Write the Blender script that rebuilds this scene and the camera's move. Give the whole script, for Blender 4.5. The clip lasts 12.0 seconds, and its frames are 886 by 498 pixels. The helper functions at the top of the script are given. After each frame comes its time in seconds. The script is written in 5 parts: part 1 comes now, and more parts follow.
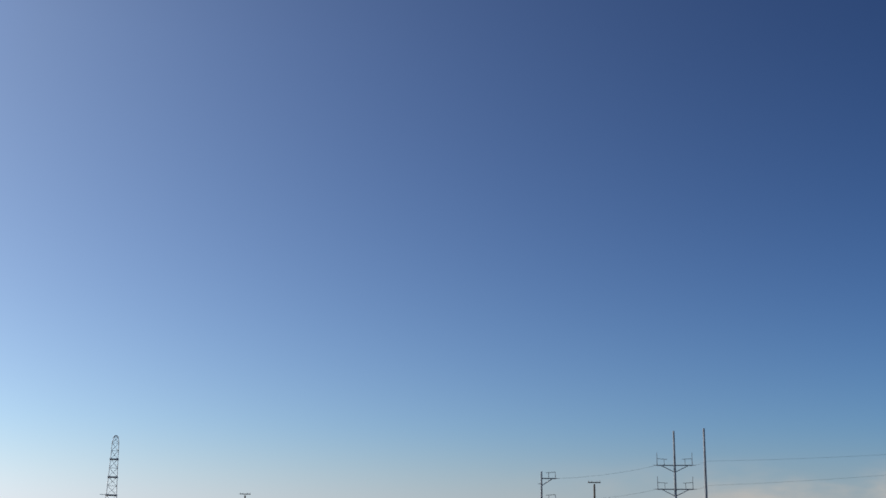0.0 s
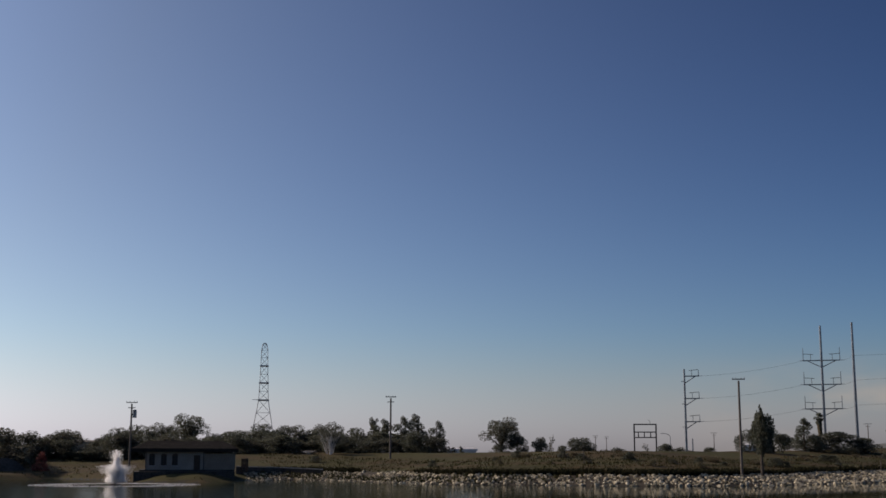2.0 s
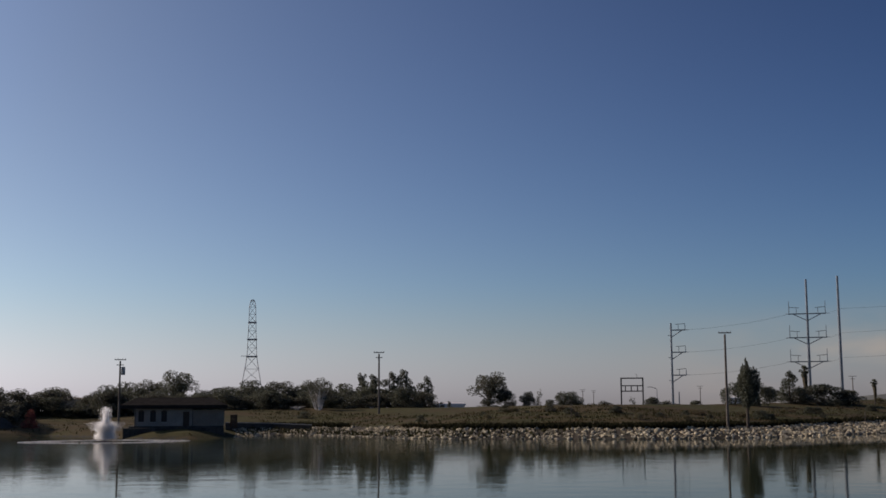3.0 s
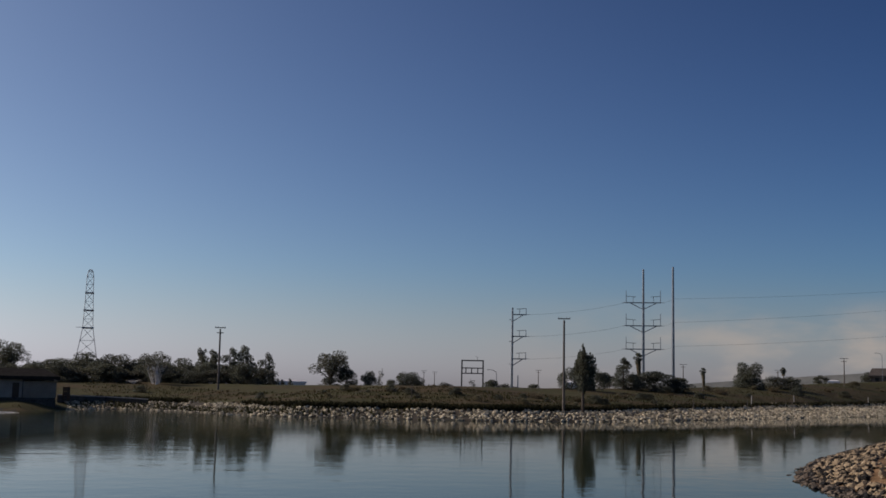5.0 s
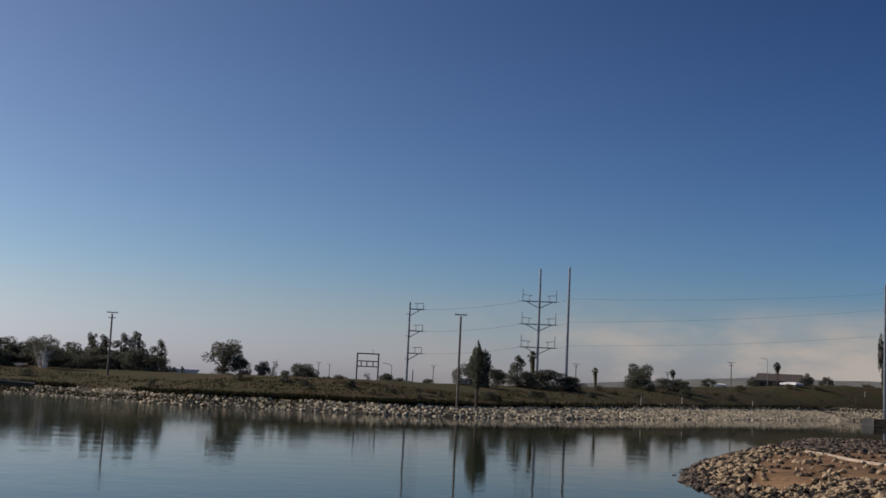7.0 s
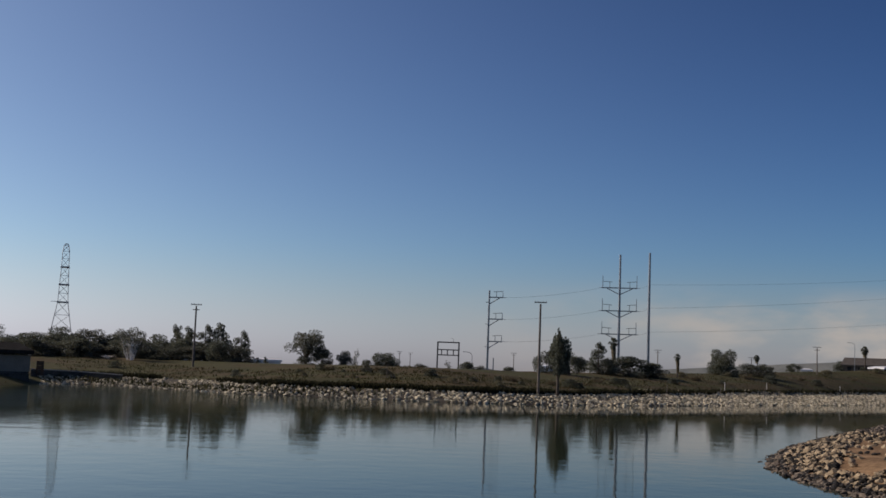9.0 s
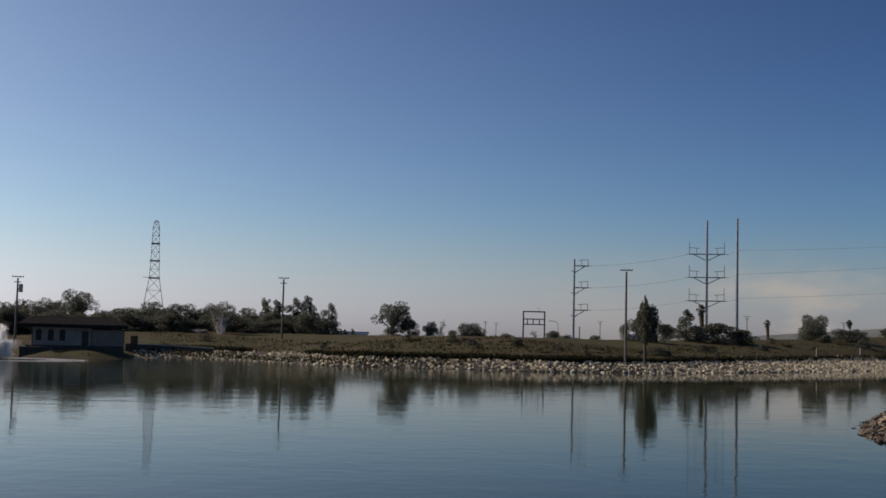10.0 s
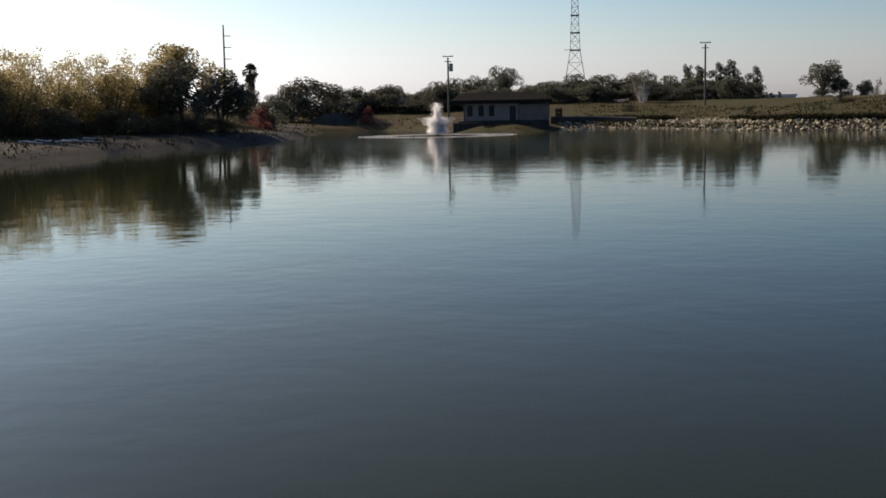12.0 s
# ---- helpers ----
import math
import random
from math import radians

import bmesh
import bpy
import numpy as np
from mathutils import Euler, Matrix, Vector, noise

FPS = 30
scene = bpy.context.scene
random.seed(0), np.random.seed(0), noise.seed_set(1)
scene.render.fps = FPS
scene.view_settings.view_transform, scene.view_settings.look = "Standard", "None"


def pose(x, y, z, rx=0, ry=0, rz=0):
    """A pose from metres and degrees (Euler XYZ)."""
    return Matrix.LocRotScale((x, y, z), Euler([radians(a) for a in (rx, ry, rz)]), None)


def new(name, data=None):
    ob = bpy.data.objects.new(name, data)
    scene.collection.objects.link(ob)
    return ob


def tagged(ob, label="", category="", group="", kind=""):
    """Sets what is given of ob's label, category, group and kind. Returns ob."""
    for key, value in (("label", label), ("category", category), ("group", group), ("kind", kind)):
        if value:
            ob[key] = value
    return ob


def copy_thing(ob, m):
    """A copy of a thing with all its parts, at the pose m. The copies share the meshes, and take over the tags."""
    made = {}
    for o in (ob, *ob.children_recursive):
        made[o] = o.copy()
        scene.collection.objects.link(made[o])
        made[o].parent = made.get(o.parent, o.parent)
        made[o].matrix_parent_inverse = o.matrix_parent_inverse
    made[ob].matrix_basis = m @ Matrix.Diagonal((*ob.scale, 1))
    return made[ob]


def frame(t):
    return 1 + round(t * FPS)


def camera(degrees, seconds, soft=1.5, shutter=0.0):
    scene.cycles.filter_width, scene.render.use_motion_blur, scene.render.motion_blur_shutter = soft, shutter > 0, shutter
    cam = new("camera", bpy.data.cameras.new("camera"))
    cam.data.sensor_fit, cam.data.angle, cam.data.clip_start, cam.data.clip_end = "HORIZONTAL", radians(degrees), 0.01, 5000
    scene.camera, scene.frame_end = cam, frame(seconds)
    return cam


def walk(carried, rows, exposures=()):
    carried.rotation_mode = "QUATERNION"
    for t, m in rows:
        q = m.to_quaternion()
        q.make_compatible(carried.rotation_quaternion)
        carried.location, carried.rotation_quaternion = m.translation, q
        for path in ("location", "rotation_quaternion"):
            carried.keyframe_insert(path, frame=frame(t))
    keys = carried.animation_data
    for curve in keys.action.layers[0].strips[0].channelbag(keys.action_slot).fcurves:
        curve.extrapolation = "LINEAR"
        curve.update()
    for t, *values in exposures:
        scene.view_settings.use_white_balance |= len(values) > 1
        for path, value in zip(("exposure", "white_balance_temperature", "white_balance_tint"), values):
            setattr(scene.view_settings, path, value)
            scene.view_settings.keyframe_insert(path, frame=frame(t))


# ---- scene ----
cam = camera(40.0, 12.0, soft=1.6)
EYE_Z = 3.55
PATH = [
    (0.0, pose(0, 0, EYE_Z, 104.303, -0.814, -6.157)),
    (0.5, pose(0, 0, EYE_Z, 102.672, 0.287, -2.479)),
    (1.0, pose(0, 0, EYE_Z, 101.782, 0.209, -0.668)),
    (1.5, pose(0, 0, EYE_Z, 100.848, 0.260, 0.853)),
    (2.0, pose(0, 0, EYE_Z, 99.690, -0.135, 0.506)),
    (2.5, pose(0, 0, EYE_Z, 98.813, -0.395, 0.752)),
    (2.7, pose(0, 0, EYE_Z, 98.286, -0.123, 0.523)),
    (4.3, pose(0, 0, EYE_Z, 96.627, -0.784, -4.220)),
    (4.5, pose(0, 0, EYE_Z, 96.836, -0.974, -5.143)),
    (5.0, pose(0, 0, EYE_Z, 96.704, -1.119, -7.460)),
    (5.5, pose(0, 0, EYE_Z, 96.842, -1.929, -9.622)),
    (6.0, pose(0, 0, EYE_Z, 96.967, -2.402, -11.275)),
    (6.5, pose(0, 0, EYE_Z, 97.086, -2.714, -12.309)),
    (6.7, pose(0, 0, EYE_Z, 96.887, -2.693, -12.507)),
    (8.5, pose(0, 0, EYE_Z, 95.907, -2.432, -9.924)),
    (9.0, pose(0, 0, EYE_Z, 95.869, -2.174, -8.617)),
    (9.5, pose(0, 0, EYE_Z, 95.649, -1.903, -6.530)),
    (10.0, pose(0, 0, EYE_Z, 94.338, -1.437, -4.577)),
    (10.5, pose(0, 0, EYE_Z, 92.018, -1.174, -2.435)),
    (11.0, pose(0, 0, EYE_Z, 88.662, -0.473, 0.599)),
    (11.5, pose(0, 0, EYE_Z, 85.976, 0.236, 5.822)),
    (12.0, pose(0, 0, EYE_Z, 83.411, 1.039, 15.018)),
]
walk(cam, PATH, [
    (0.0, -0.14, 6400, 14), (1.0, -0.42, 6550, 15.5), (2.5, -0.7, 6650, 18.5), (4.5, -0.74, 6480, 18.5), (5.2, -0.66, 6420, 17.5), (6.5, -0.55, 6390, 16.5), (8.5, -0.45, 6360, 16.5), (9.5, -0.5, 6400, 16.5), (10.5, -0.45, 6700, 15.5), (11.0, -0.38, 6850, 15.5), (11.5, -0.3, 6950, 14), (12.0, -0.15, 7000, 13.5)])

# ---- world and sun ----
def ramp(nodes, links, source, stops):
    r = nodes.new("ShaderNodeMapRange")
    r.interpolation_type = "SMOOTHSTEP"
    for name, value in zip(("From Min", "From Max", "To Min", "To Max"), stops):
        r.inputs[name].default_value = value
    links.new(source, r.inputs["Value"])
    return r.outputs[0]


SUN_AZ, SUN_EL = radians(-65), radians(28)
world = bpy.data.worlds.new("sky")
scene.world = world
world.use_nodes = True
wn, wl = world.node_tree.nodes, world.node_tree.links
wn.clear()
sky = wn.new("ShaderNodeTexSky")
sky.sky_type, sky.sun_disc = "NISHITA", False
sky.sun_elevation, sky.sun_rotation = SUN_EL, SUN_AZ
sky.altitude = 800
sky.air_density, sky.dust_density, sky.ozone_density = 1.0, 1.0, 3.5
coord = wn.new("ShaderNodeTexCoord")
split = wn.new("ShaderNodeSeparateXYZ")
wl.new(coord.outputs["Generated"], split.inputs[0])
stretch = wn.new("ShaderNodeMapping")
stretch.inputs["Scale"].default_value = (7, 7, 20)
wl.new(coord.outputs["Generated"], stretch.inputs[0])
puffs = wn.new("ShaderNodeTexNoise")
puffs.inputs["Scale"].default_value, puffs.inputs["Detail"].default_value = 1.3, 6
wl.new(stretch.outputs[0], puffs.inputs["Vector"])


def times(nodes, links, a, b):
    m = nodes.new("ShaderNodeMath")
    m.operation = "MULTIPLY"
    links.new(a, m.inputs[0])
    links.new(b, m.inputs[1])
    return m.outputs[0]


low = ramp(wn, wl, split.outputs["Z"], (0.045, 0.085, 1, 0))
east = ramp(wn, wl, split.outputs["X"], (0.10, 0.48, 0.0, 1))
tuft = ramp(wn, wl, puffs.outputs[0], (0.38, 0.62, 0.0, 0.9))
bank = times(wn, wl, times(wn, wl, low, east), tuft)
cloud_mix = wn.new("ShaderNodeMix")
cloud_mix.data_type = "RGBA"
wl.new(bank, cloud_mix.inputs[0])
deep = wn.new("ShaderNodeGamma")
deep.inputs[1].default_value = 1.65
wl.new(sky.outputs[0], deep.inputs[0])
toward = wn.new("ShaderNodeVectorMath")
toward.operation = "DOT_PRODUCT"
toward.inputs[1].default_value = (math.sin(SUN_AZ) * math.cos(SUN_EL), math.cos(SUN_AZ) * math.cos(SUN_EL), math.sin(SUN_EL))
wl.new(coord.outputs["Generated"], toward.inputs[0])


def sums(operation, a, b):
    m = wn.new("ShaderNodeMath")
    m.operation = operation
    for slot, value in zip(m.inputs, (a, b)):
        if isinstance(value, (int, float)):
            slot.default_value = value
        else:
            wl.new(value, slot)
    return m.outputs[0]


apart = sums("MINIMUM", sums("MAXIMUM", sums("ARCCOSINE", toward.outputs["Value"], 0), radians(30)), radians(100))
grey = wn.new("ShaderNodeRGBToBW")
wl.new(deep.outputs[0], grey.inputs[0])
# dust pales the blue on the sun's side of the sky; away from the sun the blue is full
mute = wn.new("ShaderNodeMix")
mute.data_type, mute.clamp_factor = "RGBA", False
purity = wn.new("ShaderNodeMapRange")
for name, value in zip(("From Min", "From Max", "To Min", "To Max"), (radians(46), radians(95), 0.46, 1.1)):
    purity.inputs[name].default_value = value
wl.new(apart, purity.inputs["Value"])
wl.new(purity.outputs[0], mute.inputs[0])
pale = wn.new("ShaderNodeMix")
pale.data_type, pale.blend_type = "RGBA", "MULTIPLY"
pale.inputs[0].default_value = 1.0
wl.new(grey.outputs[0], pale.inputs[6])
pale.inputs[7].default_value = (0.86, 1.02, 1.0, 1)
wl.new(pale.outputs[2], mute.inputs[6])
wl.new(deep.outputs[0], mute.inputs[7])
tone = wn.new("ShaderNodeMix")
tone.data_type, tone.blend_type = "RGBA", "MULTIPLY"
tone.inputs[0].default_value = 1.0
wl.new(grey.outputs[0], tone.inputs[6])
tone.inputs[7].default_value = (0.95, 0.94, 1.085, 1)
haze = wn.new("ShaderNodeMix")
haze.data_type = "RGBA"
wl.new(ramp(wn, wl, split.outputs["Z"], (0.0, 0.11, 0.74, 0.0)), haze.inputs[0])
wl.new(mute.outputs[2], haze.inputs[6])
wl.new(tone.outputs[2], haze.inputs[7])
# dust also scatters more light there, most of all above the ground haze
slope = sums("MULTIPLY_ADD", sums("MINIMUM", sums("MAXIMUM", split.outputs["Z"], 0), 0.4), 3.26)
slope.node.inputs[2].default_value = 0.25
gain = sums("POWER", 2.0, sums("MULTIPLY", sums("SUBTRACT", radians(70), apart), slope))
aureole = wn.new("ShaderNodeVectorMath")
aureole.operation = "SCALE"
wl.new(haze.outputs[2], aureole.inputs[0])
wl.new(gain, aureole.inputs["Scale"])
wl.new(aureole.outputs[0], cloud_mix.inputs[6])
cloud_mix.inputs[7].default_value = (16.5, 14.9, 12.7, 1)
back = wn.new("ShaderNodeBackground")
back.inputs["Strength"].default_value = 0.0385
wl.new(cloud_mix.outputs[2], back.inputs[0])
wout = wn.new("ShaderNodeOutputWorld")
wl.new(back.outputs[0], wout.inputs[0])

sun_data = bpy.data.lights.new("sun", "SUN")
sun_data.energy, sun_data.angle, sun_data.color = 5.0, radians(0.6), (1.0, 0.84, 0.66)
sun = new("sun", sun_data)
sun_way = Vector((math.sin(SUN_AZ) * math.cos(SUN_EL), math.cos(SUN_AZ) * math.cos(SUN_EL), math.sin(SUN_EL)))
sun.matrix_world = Matrix.Translation(sun_way * 60) @ sun_way.to_track_quat("Z", "Y").to_matrix().to_4x4()


# ---- materials ----
def material(name, dark, light, scale=3.0, rough=0.8, metal=0.0, bump=0.3, fine=8.0, island=0.0, piece=0.0, spec=0.3, through_light=0.0):
    m = bpy.data.materials.new(name)
    m.use_nodes = True
    n, l = m.node_tree.nodes, m.node_tree.links
    bsdf = n["Principled BSDF"]
    bsdf.inputs["Roughness"].default_value, bsdf.inputs["Metallic"].default_value = rough, metal
    bsdf.inputs["Specular IOR Level"].default_value = spec
    tc = n.new("ShaderNodeTexCoord")
    big, small = n.new("ShaderNodeTexNoise"), n.new("ShaderNodeTexNoise")
    big.inputs["Scale"].default_value, big.inputs["Detail"].default_value = scale, 5
    small.inputs["Scale"].default_value, small.inputs["Detail"].default_value = scale * fine, 4
    for tex in (big, small):
        l.new(tc.outputs["Object"], tex.inputs["Vector"])
    add = n.new("ShaderNodeMath")
    add.operation = "MULTIPLY_ADD"
    add.inputs[1].default_value = 0.55
    l.new(small.outputs[0], add.inputs[0])
    half = n.new("ShaderNodeMath")
    half.operation = "MULTIPLY"
    half.inputs[1].default_value = 0.45
    l.new(big.outputs[0], half.inputs[0])
    l.new(half.outputs[0], add.inputs[2])
    value = add.outputs[0]
    if island or piece:
        source = n.new("ShaderNodeNewGeometry").outputs["Random Per Island"] if island else n.new("ShaderNodeObjectInfo").outputs["Random"]
        vary = n.new("ShaderNodeMath")
        vary.operation = "MULTIPLY_ADD"
        vary.inputs[1].default_value = island or piece
        l.new(source, vary.inputs[0])
        l.new(value, vary.inputs[2])
        shift = n.new("ShaderNodeMath")
        shift.operation = "SUBTRACT"
        shift.inputs[1].default_value = (island or piece) / 2
        l.new(vary.outputs[0], shift.inputs[0])
        value = shift.outputs[0]
    mix = n.new("ShaderNodeMix")
    mix.data_type = "RGBA"
    l.new(ramp(n, l, value, (0.32, 0.68, 0, 1)), mix.inputs[0])
    mix.inputs[6].default_value, mix.inputs[7].default_value = (*dark, 1), (*light, 1)
    l.new(mix.outputs[2], bsdf.inputs["Base Color"])
    if bump:
        b = n.new("ShaderNodeBump")
        b.inputs["Strength"].default_value, b.inputs["Distance"].default_value = bump, 0.05
        l.new(value, b.inputs["Height"])
        l.new(b.outputs[0], bsdf.inputs["Normal"])
    if through_light:
        glow = n.new("ShaderNodeBsdfTranslucent")
        l.new(mix.outputs[2], glow.inputs[0])
        both = n.new("ShaderNodeMixShader")
        both.inputs[0].default_value = through_light
        l.new(bsdf.outputs[0], both.inputs[1])
        l.new(glow.outputs[0], both.inputs[2])
        l.new(both.outputs[0], n["Material Output"].inputs[0])
    return m


M = {
    "grass_blade": material("dry_grass_blade", (0.04, 0.043, 0.018), (0.108, 0.1, 0.047), 0.25, 0.9, bump=0, island=0.5, spec=0.1, through_light=0.3),
    "weed": material("dark_weed", (0.04, 0.043, 0.019), (0.1, 0.094, 0.045), 0.25, 0.9, bump=0, island=0.5, spec=0.1, through_light=0.2),
    "edge_tuft": material("dark_edge_tuft", (0.02, 0.021, 0.01), (0.055, 0.052, 0.026), 0.25, 0.9, bump=0, island=0.5, spec=0.1, through_light=0.2),
    "brown_weed": material("dry_brown_weed", (0.07, 0.05, 0.025), (0.17, 0.125, 0.065), 0.25, 0.9, bump=0, island=0.5, spec=0.1, through_light=0.25),
    "soil": material("grey_soil", (0.045, 0.042, 0.035), (0.105, 0.097, 0.082), 0.3, 0.95, bump=0.6, fine=10, spec=0.1),
    "dirt": material("brown_dirt", (0.13, 0.079, 0.041), (0.32, 0.205, 0.11), 0.4, 0.95, bump=0.8, fine=14, spec=0.1),
    # dark ground under the rocks; its colour deepens the shaded gaps between them
    "gravel": material("dark_gap_gravel", (0.05, 0.043, 0.034), (0.1, 0.088, 0.068), 0.8, 0.95, bump=0.6, fine=6, spec=0.1),
    "mud": material("pond_bed", (0.02, 0.02, 0.015), (0.04, 0.04, 0.03), 0.4, 0.9),
    "rock": material("pale_rock", (0.26, 0.23, 0.155), (0.65, 0.57, 0.4), 2.0, 0.9, bump=0.5, island=1.0),
    "rock_piece": material("pale_rock_piece", (0.26, 0.23, 0.155), (0.65, 0.57, 0.4), 2.0, 0.9, bump=0.5, piece=1.0),
    "spit_rock": material("brown_rock", (0.016, 0.014, 0.011), (0.36, 0.275, 0.17), 2.0, 0.9, bump=0.5, island=1.2),
    "spit_rock_piece": material("brown_rock_piece", (0.016, 0.014, 0.011), (0.36, 0.275, 0.17), 2.0, 0.9, bump=0.5, piece=1.2),
    # darker rock, also used where rocks stand in for dark birds
    "dark_rock": material("dark_brown_rock", (0.014, 0.013, 0.012), (0.17, 0.135, 0.1), 2.0, 0.9, bump=0.5, island=1.0),
    "leaf": material("dark_leaf", (0.07, 0.077, 0.053), (0.15, 0.158, 0.118), 0.5, 0.7, bump=0, island=0.5, through_light=0.5),
    "leaf_grey": material("grey_green_leaf", (0.08, 0.082, 0.058), (0.175, 0.176, 0.134), 0.5, 0.7, bump=0, island=0.5, through_light=0.4),
    "leaf_yellow": material("yellow_leaf", (0.22, 0.19, 0.09), (0.5, 0.42, 0.23), 0.4, 0.7, bump=0, island=0.6, through_light=0.75),
    "leaf_olive": material("olive_leaf", (0.11, 0.105, 0.06), (0.25, 0.225, 0.14), 0.5, 0.7, bump=0, island=0.5, through_light=0.45),
    "leaf_red": material("red_leaf", (0.17, 0.055, 0.045), (0.36, 0.125, 0.1), 0.6, 0.7, bump=0, island=0.6, through_light=0.4),
    "straw": material("dry_reed", (0.09, 0.075, 0.04), (0.22, 0.18, 0.11), 0.6, 0.9, bump=0, island=0.6, through_light=0.3),
    "straw_pale": material("pale_dry_leaf", (0.5, 0.48, 0.45), (0.82, 0.79, 0.74), 0.6, 0.9, bump=0, island=0.6, through_light=0.3),
    "bark": material("bark", (0.05, 0.04, 0.03), (0.12, 0.10, 0.08), 2.5, 0.9, bump=0.6),
    "old_timber": material("old_timber", (0.28, 0.22, 0.16), (0.46, 0.38, 0.29), 1.5, 0.85, bump=0.4),
    "pale_bark": material("pale_bark", (0.58, 0.55, 0.5), (0.84, 0.81, 0.76), 1.5, 0.85, bump=0.4),
    "wood": material("weathered_pole_wood", (0.10, 0.085, 0.07), (0.20, 0.175, 0.15), 1.5, 0.85, bump=0.5),
    "steel": material("galvanised_steel", (0.17, 0.175, 0.18), (0.3, 0.305, 0.31), 1.0, 0.38, metal=0.75, bump=0.1),
    # paler steel for the struts; on the lattice tower it stands for haze
    "pale_steel": material("pale_haze_steel", (0.34, 0.345, 0.35), (0.52, 0.525, 0.53), 1.0, 0.6, metal=0.2, bump=0.1),
    "rust": material("dark_steel_frame", (0.06, 0.05, 0.045), (0.13, 0.11, 0.10), 1.0, 0.65, metal=0.3, bump=0.2),
    "cable": material("cable", (0.03, 0.03, 0.03), (0.06, 0.06, 0.06), 1.0, 0.6, bump=0),
    "porcelain": material("insulator", (0.25, 0.25, 0.26), (0.45, 0.45, 0.46), 3.0, 0.3, bump=0),
    "wall": material("painted_block_wall", (0.25, 0.222, 0.185), (0.36, 0.325, 0.275), 0.8, 0.85, bump=0.2),
    "brown_wall": material("brown_board_wall", (0.07, 0.06, 0.052), (0.12, 0.105, 0.09), 0.8, 0.85, bump=0.2),
    "beige": material("beige_wall", (0.22, 0.18, 0.14), (0.32, 0.27, 0.21), 0.8, 0.85, bump=0.2),
    "roof": material("dark_roofing", (0.018, 0.017, 0.016), (0.04, 0.037, 0.034), 1.2, 1.0, bump=0.5, spec=0.03),
    "concrete": material("concrete", (0.26, 0.25, 0.23), (0.42, 0.40, 0.37), 0.8, 0.9, bump=0.3),
    # the dark tone holds the shade at the house's foot and bank
    "dark_concrete": material("shade_toned_concrete", (0.035, 0.033, 0.03), (0.09, 0.085, 0.075), 0.6, 0.9, bump=0.4),
    "white": material("white_sheet_roof", (0.62, 0.62, 0.62), (0.8, 0.8, 0.8), 0.4, 0.6, bump=0.05),
    "plank": material("brown_plank", (0.05, 0.035, 0.025), (0.11, 0.08, 0.06), 1.5, 0.85, bump=0.4),
    "foam": material("white_water", (0.95, 0.95, 0.95), (0.97, 0.97, 0.97), 3.0, 0.4, bump=0, through_light=0.7),
    "hill": material("far_hill", (0.15, 0.162, 0.155), (0.21, 0.22, 0.205), 0.004, 1.0, bump=0, spec=0.0),
}


def grass_material():
    """Dry grass: brown and olive patches stretched along the bank, dark weeds between, fine blades as grain."""
    m = bpy.data.materials.new("dry_grass")
    m.use_nodes = True
    n, l = m.node_tree.nodes, m.node_tree.links
    b = n["Principled BSDF"]
    b.inputs["Roughness"].default_value, b.inputs["Specular IOR Level"].default_value = 0.95, 0.1
    tc, along = n.new("ShaderNodeTexCoord"), n.new("ShaderNodeMapping")
    along.inputs["Scale"].default_value = (1.0, 1.9, 1.0)
    l.new(tc.outputs["Object"], along.inputs[0])
    fields = []
    for scale, detail in ((0.07, 4), (0.3, 5), (3.2, 4)):
        t = n.new("ShaderNodeTexNoise")
        t.inputs["Scale"].default_value, t.inputs["Detail"].default_value = scale, detail
        l.new(along.outputs[0], t.inputs["Vector"])
        fields.append(t.outputs[0])
    colour = None
    for field, span, tint in ((fields[0], (0.4, 0.6, 0, 1), (0.068, 0.067, 0.027)), (fields[1], (0.52, 0.68, 0, 0.85), (0.026, 0.028, 0.013)), (fields[2], (0.45, 0.75, 0, 0.6), (0.11, 0.088, 0.046))):
        mix = n.new("ShaderNodeMix")
        mix.data_type = "RGBA"
        l.new(ramp(n, l, field, span), mix.inputs[0])
        if colour:
            l.new(colour, mix.inputs[6])
        else:
            mix.inputs[6].default_value = (0.079, 0.059, 0.03, 1)
        mix.inputs[7].default_value = (*tint, 1)
        colour = mix.outputs[2]
    l.new(colour, b.inputs["Base Color"])
    bump = n.new("ShaderNodeBump")
    bump.inputs["Strength"].default_value, bump.inputs["Distance"].default_value = 0.7, 0.08
    l.new(fields[2], bump.inputs["Height"])
    l.new(bump.outputs[0], b.inputs["Normal"])
    return m


M["grass"] = grass_material()
dark_glass = bpy.data.materials.new("dark_window_glass")
dark_glass.use_nodes = True
for key, value in (("Base Color", (0.02, 0.022, 0.025, 1)), ("Roughness", 0.35), ("IOR", 1.3)):
    dark_glass.node_tree.nodes["Principled BSDF"].inputs[key].default_value = value
M["glass"] = dark_glass


def polar(az, r, z=0.0):
    """A place by its bearing in degrees (clockwise from +y), its distance and its height."""
    a = radians(az)
    return Vector((r * math.sin(a), r * math.cos(a), z))


FOUNTAIN = polar(-15.3, 160)


